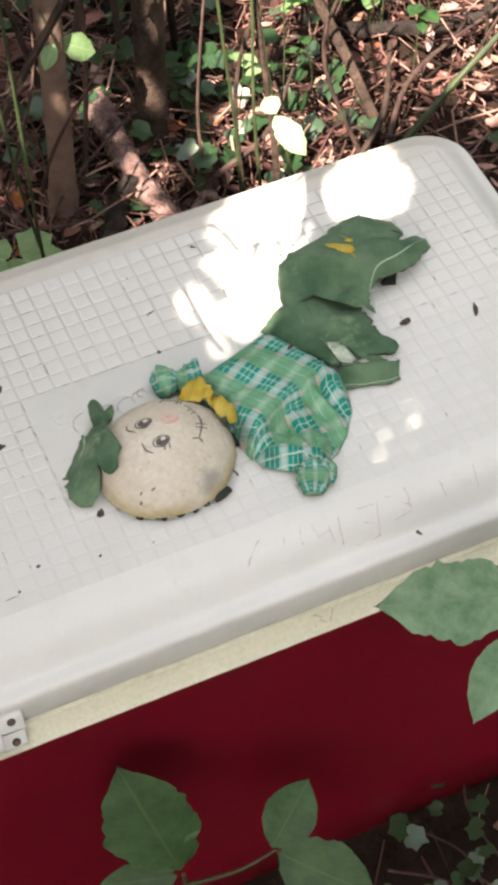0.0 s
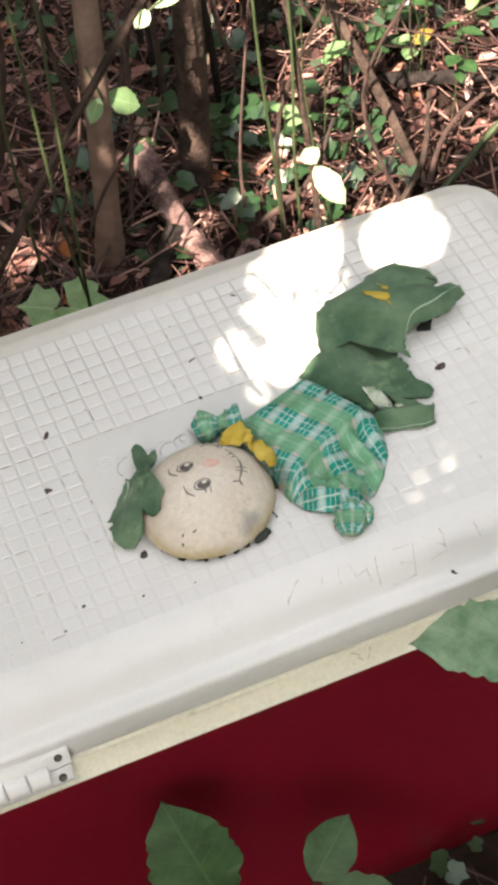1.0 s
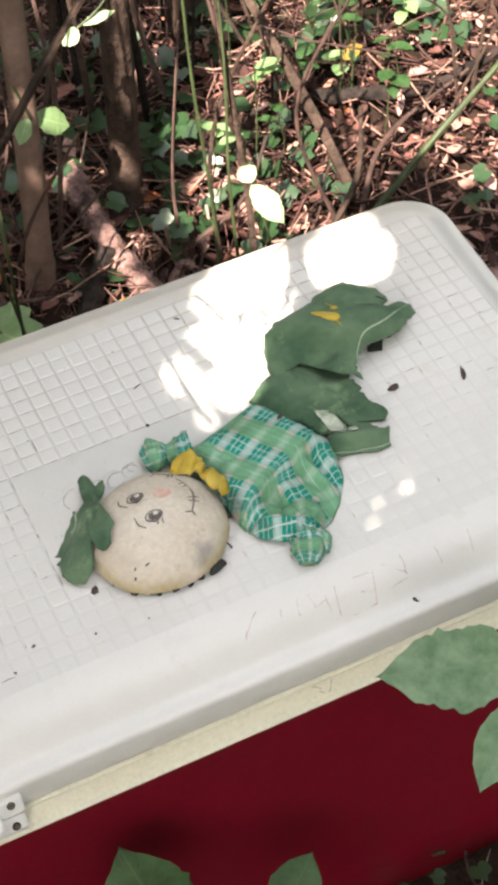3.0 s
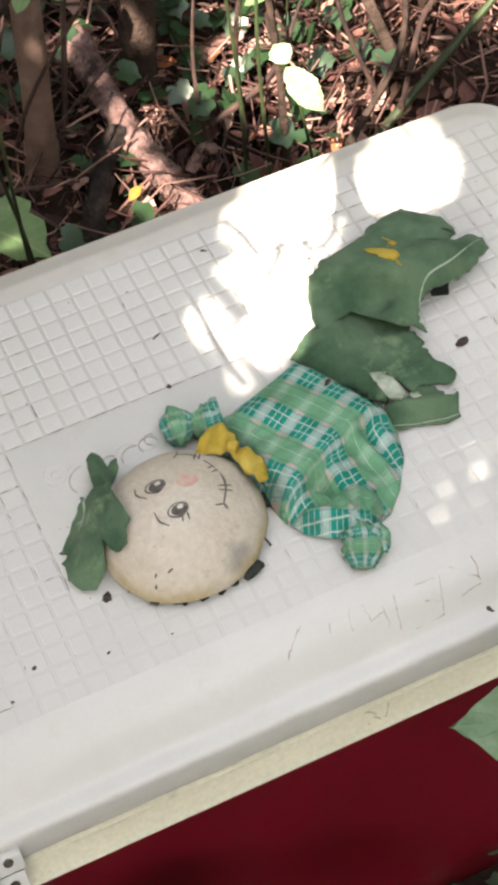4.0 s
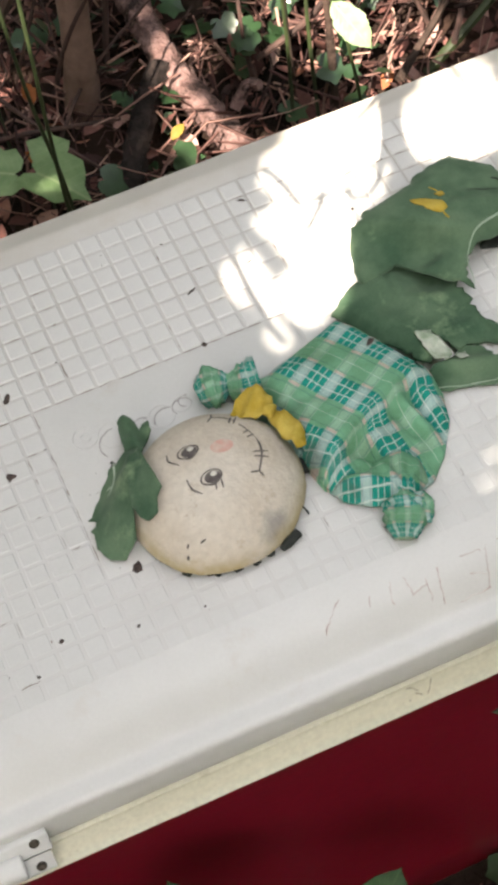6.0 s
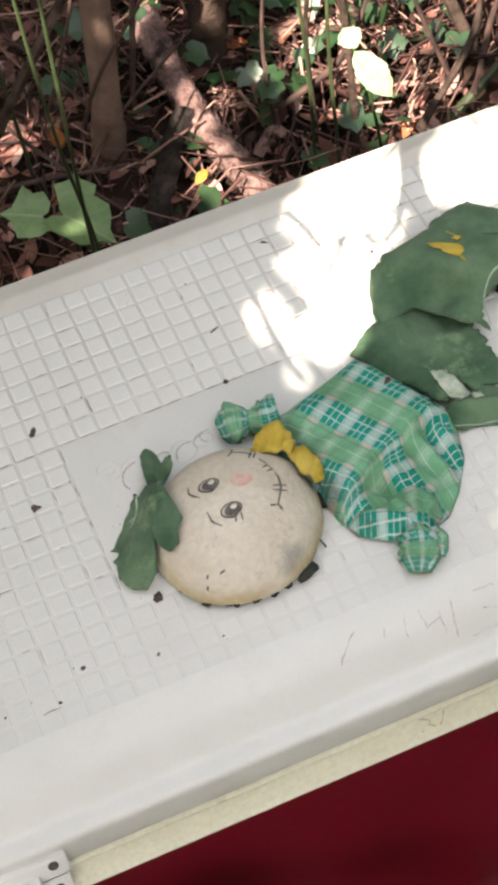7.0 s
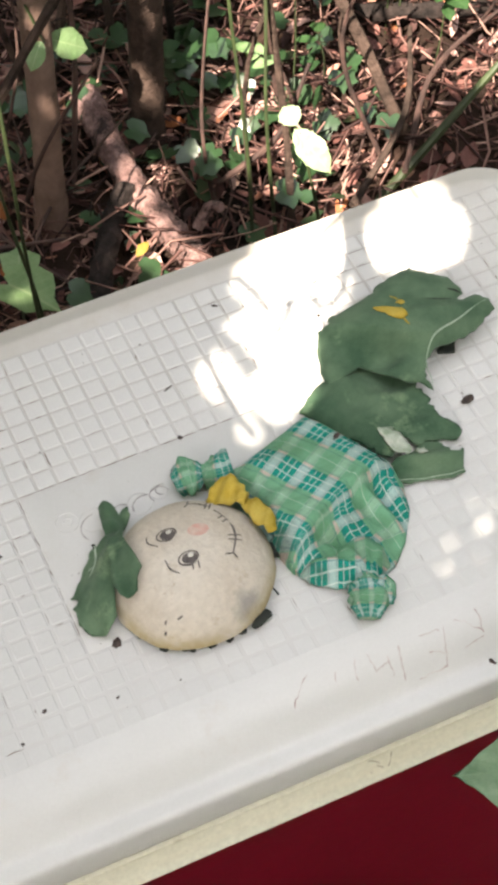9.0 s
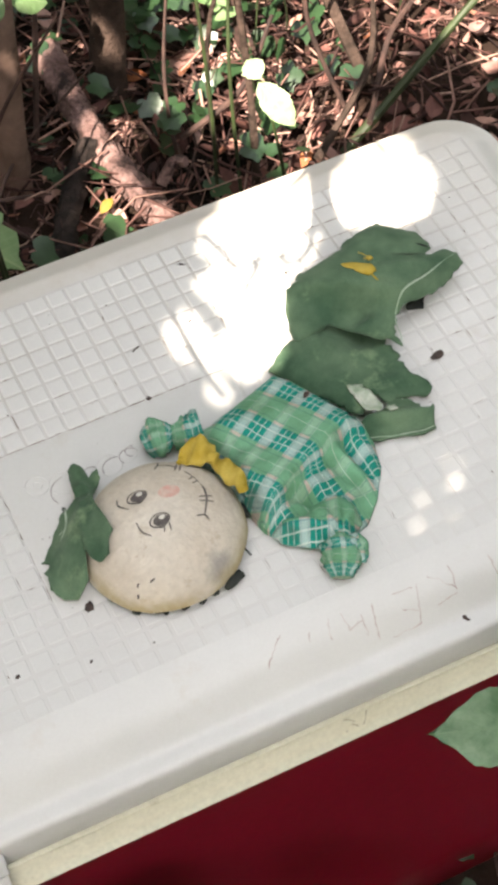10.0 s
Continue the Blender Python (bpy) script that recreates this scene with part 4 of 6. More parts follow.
sheet([(0.1015, -0.070), (0.108, -0.062), (0.118, -0.056), (0.1255, -0.061), (0.1275, -0.071), (0.1245, -0.080), (0.117, -0.079), (0.1085, -0.0755)], bow_z, YELLOW, 0.001, 0.0028, 0.0008, 21)
sheet([(0.1195, -0.079), (0.1265, -0.077), (0.134, -0.086), (0.136, -0.098), (0.1325, -0.1075), (0.1265, -0.107), (0.1215, -0.097)], bow_z, YELLOW, 0.001, 0.0028, 0.0008, 22)
puff([(0.1205, -0.0765, 0.4475), (0.1245, -0.0805, 0.448)], [0.004, 0.0042], 3.0, YELLOW)
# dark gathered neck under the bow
puff([(0.123, -0.060, 0.429), (0.129, -0.080, 0.430), (0.131, -0.104, 0.4285)], [0.007, 0.0105, 0.006], 5.0, DARKCLOTH, crumple=0.4)
# black wad painted in for the dark gap at the foot of the collar
puff([(0.1245, -0.105, 0.4245), (0.133, -0.110, 0.4245)], [0.006, 0.004], 6.0, BLACKC_GAP)

# torn green felt trousers
fold_a = [(0.2125, -0.012), (0.213, -0.001), (0.2155, 0.010), (0.2225, 0.021), (0.234, 0.030), (0.260, 0.037), (0.293, 0.051), (0.305, 0.052), (0.315, 0.043), (0.325, 0.034), (0.329, 0.022), (0.327, 0.016), (0.321, 0.0140), (0.324, 0.0115), (0.329, 0.0120), (0.335, 0.0135), (0.341, 0.006), (0.3425, -0.001), (0.329, -0.009), (0.313, -0.015), (0.299, -0.0175), (0.288, -0.0185), (0.280, -0.023), (0.2755, -0.030), (0.2745, -0.039), (0.273, -0.045), (0.267, -0.0355), (0.259, -0.030), (0.252, -0.0215), (0.246, -0.0125), (0.238, -0.008), (0.225, -0.012)]
CREASE = ((0.205, 0.024), (0.231, 0.019), (0.254, 0.008), (0.268, -0.003), (0.286, -0.013), (0.300, -0.011), (0.345, 0.006))


def trouser_z(x, y):
    rim = min(inside_fall(fold_a, x, y), 0.05)
    e = y - float(np.interp(x, [p[0] for p in CREASE], [p[1] for p in CREASE]))
    if e > 0:
        z = 0.0245 - 0.10 * e
    else:
        z = 0.0260 - 0.0150 * (1 - math.exp(e / 0.0055)) + 0.06 * e
        z = max(z - 0.0120 * math.exp(-(((x - 0.256) / 0.013) ** 2 + ((y + 0.008) / 0.008) ** 2)), 0.0030)
        z += 0.0035 * math.exp(-(((x - 0.2235) / 0.007) ** 2 + ((y - 0.004) / 0.012) ** 2))
    z *= 1 - 0.50 * max(0.0, min(1.0, (x - 0.280) / 0.06)) ** 1.2
    z *= 0.72 + 0.28 * (1 - math.exp(-rim / 0.005))
    if e > 0:
        z += 0.0016 * furrow(x, y, (0.262, 0.012), (0.318, 0.003), 0.004) - 0.0022 * furrow(x, y, (0.296, 0.020), (0.322, 0.012), 0.0026) - 0.0016 * furrow(x, y, (0.300, 0.011), (0.318, 0.006), 0.0022)
    return 0.4280 + z + 0.0018 * wrinkle(x, y, 38, 12) + 0.0007 * wrinkle(x, y, 130, 13)


sheet(fold_a, trouser_z, FELT, 0.0015, 0.0026, 0.0026, 31)
fold_b = [(0.188, -0.019), (0.200, -0.012), (0.213, -0.007), (0.227, -0.004), (0.243, 0.004), (0.256, -0.006), (0.268, -0.028), (0.2705, -0.046), (0.2680, -0.055), (0.2690, -0.061), (0.2745, -0.069), (0.2765, -0.077), (0.2710, -0.0815), (0.2630, -0.0765), (0.2530, -0.0735), (0.2470, -0.0765), (0.2410, -0.0695), (0.2370, -0.0610), (0.2300, -0.0610), (0.2330, -0.0740), (0.2260, -0.0790), (0.2160, -0.0700), (0.2050, -0.0520), (0.1960, -0.0360)]


def lower_z(x, y):
    d = inside_fall(fold_b, x, y)
    return 0.4240 - 0.0025 * max(0.0, min(1.0, (y + 0.036) / 0.012)) * (x > 0.228) + 0.010 * math.exp(-((x - 0.215) / 0.03) ** 2) * (0.5 + 0.5 * (1 - math.exp(-d / 0.01))) + 0.0045 * wrinkle(x, y, 45, 17) + 0.0010 * wrinkle(x, y, 140, 18) + 0.0015


sheet(fold_b, lower_z, FELT, 0.0015, 0.0026, 0.0034, 33)
cuff = [(0.2180, -0.085), (0.2285, -0.0805), (0.2400, -0.0800), (0.2480, -0.0750), (0.2590, -0.0765), (0.2635, -0.0820), (0.2635, -0.0885), (0.2665, -0.0925), (0.2710, -0.0895), (0.2680, -0.0980), (0.2645, -0.1055), (0.2520, -0.1045), (0.2380, -0.1005), (0.2240, -0.0970), (0.2170, -0.0920)]


def cuff_z(x, y):
    return 0.4240 + 0.008 * math.exp(-((y + 0.0865 + 0.25 * (x - 0.24)) / 0.0055) ** 2) * (1 - 0.5 * max(0.0, min(1.0, (x - 0.24) / 0.03))) + 0.0022 * wrinkle(x, y, 70, 22)


sheet(cuff, cuff_z, FELT, 0.0015, 0.0025, 0.0030, 35)
ink_line([(0.219, -0.0935), (0.232, -0.0975), (0.250, -0.1030), (0.2645, -0.1045)], 0.0006, THREAD, 0.0006, cuff_z)
ink_line([(0.3385, 0.004), (0.322, -0.003), (0.303, -0.0105), (0.289, -0.0140), (0.2815, -0.0200), (0.2770, -0.0280), (0.2755, -0.0370), (0.2735, -0.0430)], 0.0006, THREAD, 0.0009, trouser_z)
# black strokes paint in the dark slits of the tears
ink_line([(0.2985, 0.0165), (0.3080, 0.0125), (0.3180, 0.0105)], 0.0010, BLACKC_GAP, 0.0006, trouser_z)
ink_line([(0.3180, 0.0210), (0.3250, 0.0165)], 0.0012, BLACKC_GAP, 0.0006, trouser_z)
sheet([(0.225, -0.0585), (0.235, -0.0595), (0.2395, -0.0710), (0.2395, -0.0790), (0.2340, -0.0830), (0.2285, -0.0770), (0.2260, -0.0680)], lambda x, y: lower_z(x, y) + 0.0022 + 0.0015 * wrinkle(x, y, 200, 4), PALE, 0.001, 0.002, 0.0022, 47)
sheet([(0.2415, -0.0805), (0.2485, -0.0795), (0.2475, -0.0865), (0.2410, -0.0865)], lambda x, y: cuff_z(x, y) + 0.002 + 0.0015 * wrinkle(x, y, 200, 5), PALE, 0.001, 0.002, 0.0016, 48)
sheet([(0.262, 0.0215), (0.2685, 0.0205), (0.2735, 0.0180), (0.2795, 0.0125), (0.2800, 0.0060), (0.2740, 0.0045), (0.2670, 0.0105), (0.2630, 0.0170)], lambda x, y: trouser_z(x, y) + 0.0012, YELLOW, 0.0008, 0.0018, 0.0009, 41)
sheet([(0.2780, 0.0200), (0.2830, 0.0205), (0.2840, 0.0175), (0.2800, 0.0165)], lambda x, y: trouser_z(x, y) + 0.0018, YELLOW, 0.0010, 0.0014, 0.0005, 42)
ink_line([(0.2815, 0.0200), (0.2800, 0.0240), (0.2780, 0.0280)], 0.0008, YELLOW, 0.001, trouser_z)
ink_line([(0.2760, 0.0055), (0.2765, 0.0010), (0.2770, -0.0020)], 0.0013, YELLOW, 0.0008, trouser_z)
sheet([(0.2950, -0.0085), (0.3010, -0.0052), (0.3115, -0.0045), (0.3050, -0.0158), (0.2945, -0.0120)], lambda x, y: 0.4232, BLACKC_GAP, 0.0012, 0.003, 0.0003, 43)
puff([(0.0955, -0.1525, 0.4235), (0.101, -0.1500, 0.4245), (0.1085, -0.1465, 0.4240)], [0.0016, 0.0034, 0.0028], 4.0, BLACKC_GAP)
sheet([(0.1170, -0.131), (0.1182, -0.1315), (0.1195, -0.1375), (0.1185, -0.1380)], lambda x, y: 0.4240, BLACKC_GAP, 0.0012, 0.003, 0.0003, 45)
# black sheet painted in for the dark gap between shirt and cuff
sheet([(0.2105, -0.083), (0.2145, -0.081), (0.2155, -0.089), (0.2125, -0.091)], lambda x, y: 0.4420, BLACKC_GAP, 0.0012, 0.003, 0.0003, 46)

me = bpy.data.meshes.new("rag_doll")
me.from_pydata(doll.v, [], doll.f)
for mm in (M_SKIN, M_INK, M_BLUSH, M_WHITE_INK, M_FELT, M_YELLOW, M_BLACK_GAP, M_THREAD, M_PLAID, M_DARKCLOTH, M_PALE):
    me.materials.append(mm)
me.polygons.foreach_set("material_index", doll.m)
me.polygons.foreach_set("use_smooth", [True] * len(me.polygons))
layer = me.uv_layers.new(name="UVMap")
loops = np.zeros(len(me.loops), dtype=np.int32)
me.loops.foreach_get("vertex_index", loops)
layer.data.foreach_set("uv", np.array(doll.uv, dtype=np.float32)[loops].ravel())
rag_doll = tagged(new("rag_doll", me), "worn rag doll in green plaid and torn felt on the lid", "doll")

# ---- crumbs on the lid ----
# the first two stand in for bugs
crumbs = ((-0.011, 0.016, 0.0050, 0.0022, 60), (-0.027, -0.037, 0.0036, 0.0030, 10), (0.018, -0.126, 0.0042, 0.0034, 30), (0.294, -0.054, 0.0060, 0.0035, 20), (0.178, 0.094, 0.0042, 0.0012, -30), (0.121, 0.041, 0.0042, 0.0010, 25), (-0.037, -0.150, 0.0020, 0.0016, 0),
          (0.112, 0.000, 0.0022, 0.0020, 0), (0.162, 0.046, 0.0030, 0.0009, 25), (0.349, -0.065, 0.0075, 0.0028, 70), (0.222, -0.221, 0.0040, 0.0016, -60), (0.238, 0.055, 0.0012, 0.0012, 0), (0.005, -0.160, 0.0014, 0.0012, 0), (0.195, -0.060, 0.0050, 0.0018, 30), (-0.056, -0.165, 0.0014, 0.0012, 0), (0.043, -0.165, 0.0010, 0.0009, 0), (0.30, 0.012, 0.0010, 0.0009, 0))
for k, (x, y, a, b, turn) in enumerate(crumbs):
    rng = random.Random(k)
    bm = bmesh.new()
    bmesh.ops.create_icosphere(bm, subdivisions=2, radius=1.0)
    for v in bm.verts:
        v.co *= 0.72 + 0.95 * noise.noise(v.co * 2.3 + Vector((k, 0, 0)))
        v.co = Vector((v.co.x * a, v.co.y * b, max(v.co.z, -0.4) * min(a, b) * 0.5))
    on_shirt = k == 13
    base = (shirt_z(x, y) if on_shirt else rim_z(y) if y < GY0 * S else 0.4205) + min(a, b) * 0.2
    o = mesh_ob("debris_flake", bm, M_SPECK)
    o.matrix_world = pose(x, y, base, 0, 0, turn)
    tagged(o, "dark crumb of dried plant debris on the doll's shirt" if on_shirt else "small dark crumb on the lid", "debris", "crumbs on the lid")

# fine dirt scattered over the tread
rng = random.Random(44)
vs, fs = [], []
for _ in range(170):
    x, y = rng.uniform(-0.16, 0.40), rng.uniform(-0.17, 0.11)
    if rng.random() < 0.6:
        y = round(y / S) * S + rng.gauss(0, 0.0012)
    r = 0.00022 + 0.0006 * rng.random() ** 3
    if math.hypot(x - HC.x, y - HC.y) < HR * 1.05 or 0.09 < x < 0.36 and -0.18 < y < 0.06:
        continue
    o = len(vs)
    vs += [(x + r * rng.uniform(0.6, 1.6) * math.cos(a * 1.57), y + r * rng.uniform(0.6, 1.6) * math.sin(a * 1.57), 0.4206) for a in range(4)] + [(x, y, 0.4206 + r * 0.8)]
    fs += [(o, o + 1, o + 4), (o + 1, o + 2, o + 4), (o + 2, o + 3, o + 4), (o + 3, o, o + 4)]
me = bpy.data.meshes.new("dirt_speck")
me.from_pydata(vs, [], fs)
me.materials.append(M_SPECK)
tagged(new("dirt_speck", me), "fine dark dirt specks scattered over the lid", "dirt", kind="stuff")

# ---- leaf litter ----


def litter(name, count, area, size, material, label, seed, stalks=False, lift=0.03):
    rng = random.Random(seed)
    vs, fs = [], []
    for _ in range(count):
        x, y = rng.uniform(area[0], area[1]), rng.uniform(area[2], area[3])
        if X0 - 0.01 < x < X1 + 0.01 and Y0 - 0.01 < y < Y1 + 0.01:
            continue
        z = ground_z(x, y) + rng.random() ** 2 * lift + 0.002
        turn = Euler((rng.gauss(0, 0.45), rng.gauss(0, 0.45), rng.uniform(0, 6.28))).to_matrix()
        s = rng.uniform(*size)
        o = len(vs)
        if stalks:
            r = rng.uniform(0.0006, 0.0019)
            bow = rng.uniform(-0.22, 0.22) * s
            for q, w in ((-0.5, 0.0), (0.0, bow), (0.5, 0.0)):
                for a in range(3):
                    vs.append(Vector((x, y, z + 0.006)) + turn @ Vector((q * s, w + r * math.cos(a * 2.09), r * math.sin(a * 2.09))))
            for q in (0, 3):
                fs += [(o + q + a, o + q + (a + 1) % 3, o + q + 3 + (a + 1) % 3, o + q + 3 + a) for a in range(3)]
        else:
            wide = rng.uniform(0.28, 0.6)
            curl = rng.uniform(-0.25, 0.45)
            prof = ((-0.5, 0.06), (-0.25, 0.8), (0.05, 1.0), (0.3, 0.7), (0.5, 0.05))
            for q, w in prof:
                for c in (-1, 0, 1):
                    vs.append(Vector((x, y, z)) + turn @ Vector((q * s, c * w * wide * s * 0.5 * rng.uniform(0.75, 1.15), s * (curl * q * q * 2 + (0.25 * w * wide if c else 0) * (1 if curl > 0 else 0.5)))))
            for k in range(4):
                for c in range(2):
                    fs.append((o + 3 * k + c, o + 3 * k + c + 1, o + 3 * k + c + 4, o + 3 * k + c + 3))
    me = bpy.data.meshes.new(name)
    me.from_pydata([tuple(v) for v in vs], [], fs)
    me.materials.append(material)
    me.polygons.foreach_set("use_smooth", [True] * len(me.polygons))
    return tagged(new(name, me), label, "leaf litter", kind="stuff")


litter("leaf_litter", 7500, (-0.35, 1.3, 0.12, 1.75), (0.012, 0.036), M_LITTER, "dry red-brown fallen leaves covering the forest floor", 1)
litter("leaf_litter_wide", 3500, (-2.5, 3.2, -2.2, 3.2), (0.03, 0.07), M_LITTER, "dry brown fallen leaves spread under the trees", 2)
litter("dead_stalk", 9500, (-0.35, 1.3, 0.12, 1.75), (0.02, 0.10), M_NEEDLE, "thin dry stalks and pine needles among the leaves", 3, True, 0.05)
litter("leaf_litter_front", 25, (-0.3, 0.8, -0.7, -0.24), (0.015, 0.04), M_LITTER, "dark fallen leaves on the ground beside the cooler", 5)
litter("dead_stalk_front", 150, (-0.3, 0.8, -0.6, -0.2), (0.03, 0.12), M_NEEDLE, "thin dry stalks on the ground beside the cooler", 4, True, 0.03)

# ---- trees with unseen crowns, added to shape the sun and shade ----
LIT = ((0.137, 0.508, 0.014, 0.016), (0.279, 0.261, 0.022, 0.022), (0.286, 0.304, 0.016, 0.018), (-0.060, 0.268, 0.003, 0.004))
# gaps left in the added crown, as the sun throws them on the lid
GAPS = (((0.352, 0.145), (0.366, 0.139), (0.368, 0.112), (0.371, 0.090), (0.357, 0.069), (0.338, 0.058), (0.318, 0.063), (0.298, 0.074), (0.290, 0.085), (0.298, 0.102), (0.312, 0.119), (0.335, 0.140)),
        ((0.249, 0.146), (0.274, 0.163), (0.294, 0.160), (0.293, 0.134), (0.281, 0.110), (0.272, 0.085), (0.258, 0.063), (0.243, 0.052), (0.232, 0.036), (0.221, 0.018), (0.210, -0.002), (0.203, -0.014), (0.191, -0.006), (0.189, 0.016), (0.185, 0.040), (0.182, 0.062), (0.181, 0.073), (0.199, 0.080), (0.197, 0.108), (0.206, 0.117), (0.220, 0.126), (0.226, 0.139)),
        ((0.160, 0.061), (0.167, 0.049), (0.165, 0.026), (0.161, -0.001), (0.156, -0.022), (0.149, -0.028), (0.147, -0.010), (0.142, 0.008), (0.144, 0.029), (0.148, 0.048)),
        ((0.175, 0.024), (0.184, 0.020), (0.186, 0.002), (0.182, -0.017), (0.173, -0.014), (0.171, 0.004)),
        *(((x - 0.0022, y - 0.002), (x + 0.0022, y - 0.0016), (x + 0.0018, y + 0.002), (x - 0.0018, y + 0.0022)) for x, y in ((0.267, -0.130), (0.250, -0.127), (0.231, -0.146), (0.256, -0.146), (0.243, -0.165), (0.220, -0.163))))


def lit_lid(x, y, grow):
    if any(((x - a) / max(0.002, c + grow)) ** 2 + ((y - b) / max(0.002, d + grow)) ** 2 < 1 for a, b, c, d in LIT):
        return True
    if not (0.12 < x < 0.41 and -0.20 < y < 0.19):
        return False
    for gap in GAPS:
        inside = False
        for (ax, ay), (bx, by) in zip(gap, gap[1:] + gap[:1]):
            if (ay > y) != (by > y) and x < (bx - ax) * (y - ay) / (by - ay) + ax:
                inside = not inside
        if inside or inside_fall(list(gap), x, y) < grow:
            return True
    return False


def lit_ground(x, y):
    """Where the crown lets the sun through to the forest floor."""
    zone = 1.1 * math.exp(-(((x - 0.505) / 0.10) ** 2 + ((y - 0.76) / 0.18) ** 2)) + math.exp(-(((x - 0.73) / 0.24) ** 2 + ((y - 0.84) / 0.26) ** 2)) * 1.8
    zone += 0.8 * math.exp(-((x - 0.305) / 0.022) ** 2) if 0.47 < y < 0.80 else 0.0
    zone += 0.75 * math.exp(-(((x - 0.236) / 0.05) ** 2 + ((y - 0.985) / 0.09) ** 2)) + 0.6 * math.exp(-(((x - 0.13) / 0.05) ** 2 + ((y - 0.68) / 0.05) ** 2))
    zone -= 0.8 * math.exp(-(((x - 0.33) / 0.17) ** 2 + ((y - 1.02) / 0.22) ** 2))
    v = noise.noise(Vector((x * 20, y * 20, 2))) * 0.65 + noise.noise(Vector((x * 7, y * 7, 5))) * 0.5
    # the crown stays closed here to keep sun off the trunks and long stick
    if x > 0.19 and abs(y - 0.612 - (x - 0.192)) < 0.024 or x > 0.31 and abs(y - 0.70 - (x - 0.318)) < 0.034:
        return False
    if abs(y - 0.5 - 0.461 * (x + 0.05)) < 0.017:
        return False
    return y > 0.22 and v > 0.35 - 0.76 * max(-0.5, min(1.45, zone))


def crown_leaves(seed, count, spread, size, low, high, centre):
    rng = random.Random(seed)
    vs, fs = [], []
    for _ in range(count):
        tx, ty = rng.uniform(*spread[0]), rng.uniform(*spread[1])
        across, along = (2 * (v - a) / (b - a) - 1 for v, (a, b) in ((tx, spread[0]), (ty, spread[1])))
        if abs(across) ** 3 + abs(along) ** 3 > 0.82 + 0.5 * noise.noise(Vector((tx * 3, ty * 3, seed))):
            continue
        z = rng.uniform(low, high)
        s = rng.uniform(*size)
        k = (z - TOP) / SUN.z
        p = Vector((tx + SUN.x * k, ty + SUN.y * k, z))
        gx, gy = tx - SUN.x / SUN.z * TOP, ty - SUN.y / SUN.z * TOP
        if lit_lid(tx, ty, s * 0.32):
            continue
        reach = s * 0.38
        if not (X0 < tx < X1 and Y0 < ty < Y1) and any(lit_ground(gx + a * reach, gy + b * reach) for a, b in ((0, 0), (1, 0), (-1, 0), (0, 1), (0, -1))):
            continue
        turn = Euler((rng.gauss(0, 0.5), rng.gauss(0, 0.5), rng.uniform(0, 6.28))).to_matrix()
        o = len(vs)
        for q, w, h in ((-0.5, 0, 0), (-0.1, 0.36, 0.06), (-0.1, -0.36, 0.06), (0.5, 0, -0.05), (0.2, 0.28, 0.04), (0.2, -0.28, 0.04), (0.05, 0, 0)):
            vs.append(p + turn @ Vector((q * s, w * s, h * s)))
        fs += [(o, o + 2, o + 6), (o, o + 6, o + 1), (o + 2, o + 5, o + 6), (o + 1, o + 6, o + 4), (o + 5, o + 3, o + 6), (o + 6, o + 3, o + 4)]
    me = bpy.data.meshes.new("crown")
    me.from_pydata([tuple(v) for v in vs], [], fs)
    me.materials.append(M_CROWN)
    return me


def tree(at, lean, girth, top, material, label, crown, seed, knots=4):
    t = thing("sapling_tree", at, label, "tree", "trees behind the cooler")
    rng = random.Random(seed)
    line = bend([(0, 0, -0.05), (lean[0] * 0.2 + rng.uniform(-1, 1) * 0.008, lean[1] * 0.2, 0.25), (lean[0] * 0.5, lean[1] * 0.5, top * 0.35), (lean[0], lean[1], top)], 10)
    bm = bmesh.new()
    tube(bm, line, [girth * (1.25 - 0.2 * min(1, k / 6) - 0.6 * k / len(line)) for k in range(len(line))], 12, 0.07, seed)
    part("trunk", bm, material, t)
    for k in range(knots):
        a, z = rng.uniform(0, 6.28), rng.uniform(top * 0.6, top * 0.95)
        f = z / top
        p = Vector((lean[0] * f, lean[1] * f, z))
        bm = bmesh.new()
        reach = rng.uniform(0.4, 0.9)
        tube(bm, bend([p, p + Vector((math.cos(a) * reach * 0.5, math.sin(a) * reach * 0.5, 0.22)), p + Vector((math.cos(a) * reach, math.sin(a) * reach, 0.35))], 5), [0.009 - 0.0007 * q for q in range(11)], 6, 0.1, k)
        part("limb", bm, material, t)
    if crown:
        o = new("crown", crown)
        o.parent = t
        o.matrix_parent_inverse = Matrix.Translation(Vector(at)).inverted()
        tagged(o, "dense green leaves added out of view to shade the place", kind="stuff")
    return t


small_crown = crown_leaves(1, 44000, ((-0.55, 0.80), (-0.6, 0.80)), (0.022, 0.040), 2.1, 2.6, None)
fine_crown = crown_leaves(8, 30000, ((-0.30, 0.47), (-0.27, 0.20)), (0.009, 0.018), 2.0, 2.35, None)
wide_crown = crown_leaves(2, 10500, ((-0.7, 1.6), (-1.7, 1.75)), (0.07, 0.12), 3.1, 4.0, None)
first = tree((0.192, 0.612, ground_z(0.192, 0.612)), (0.10, 0.0), 0.0165, 3.2, M_BARK, "thin brown sapling trunk behind the cooler", small_crown, 5)
low = first
o = new("crown", fine_crown)
o.parent = first
o.matrix_parent_inverse = Matrix.Translation((0.192, 0.612, ground_z(0.192, 0.612))).inverted()
tagged(o, "fine leaves added out of view to shape the sun patches", kind="stuff")
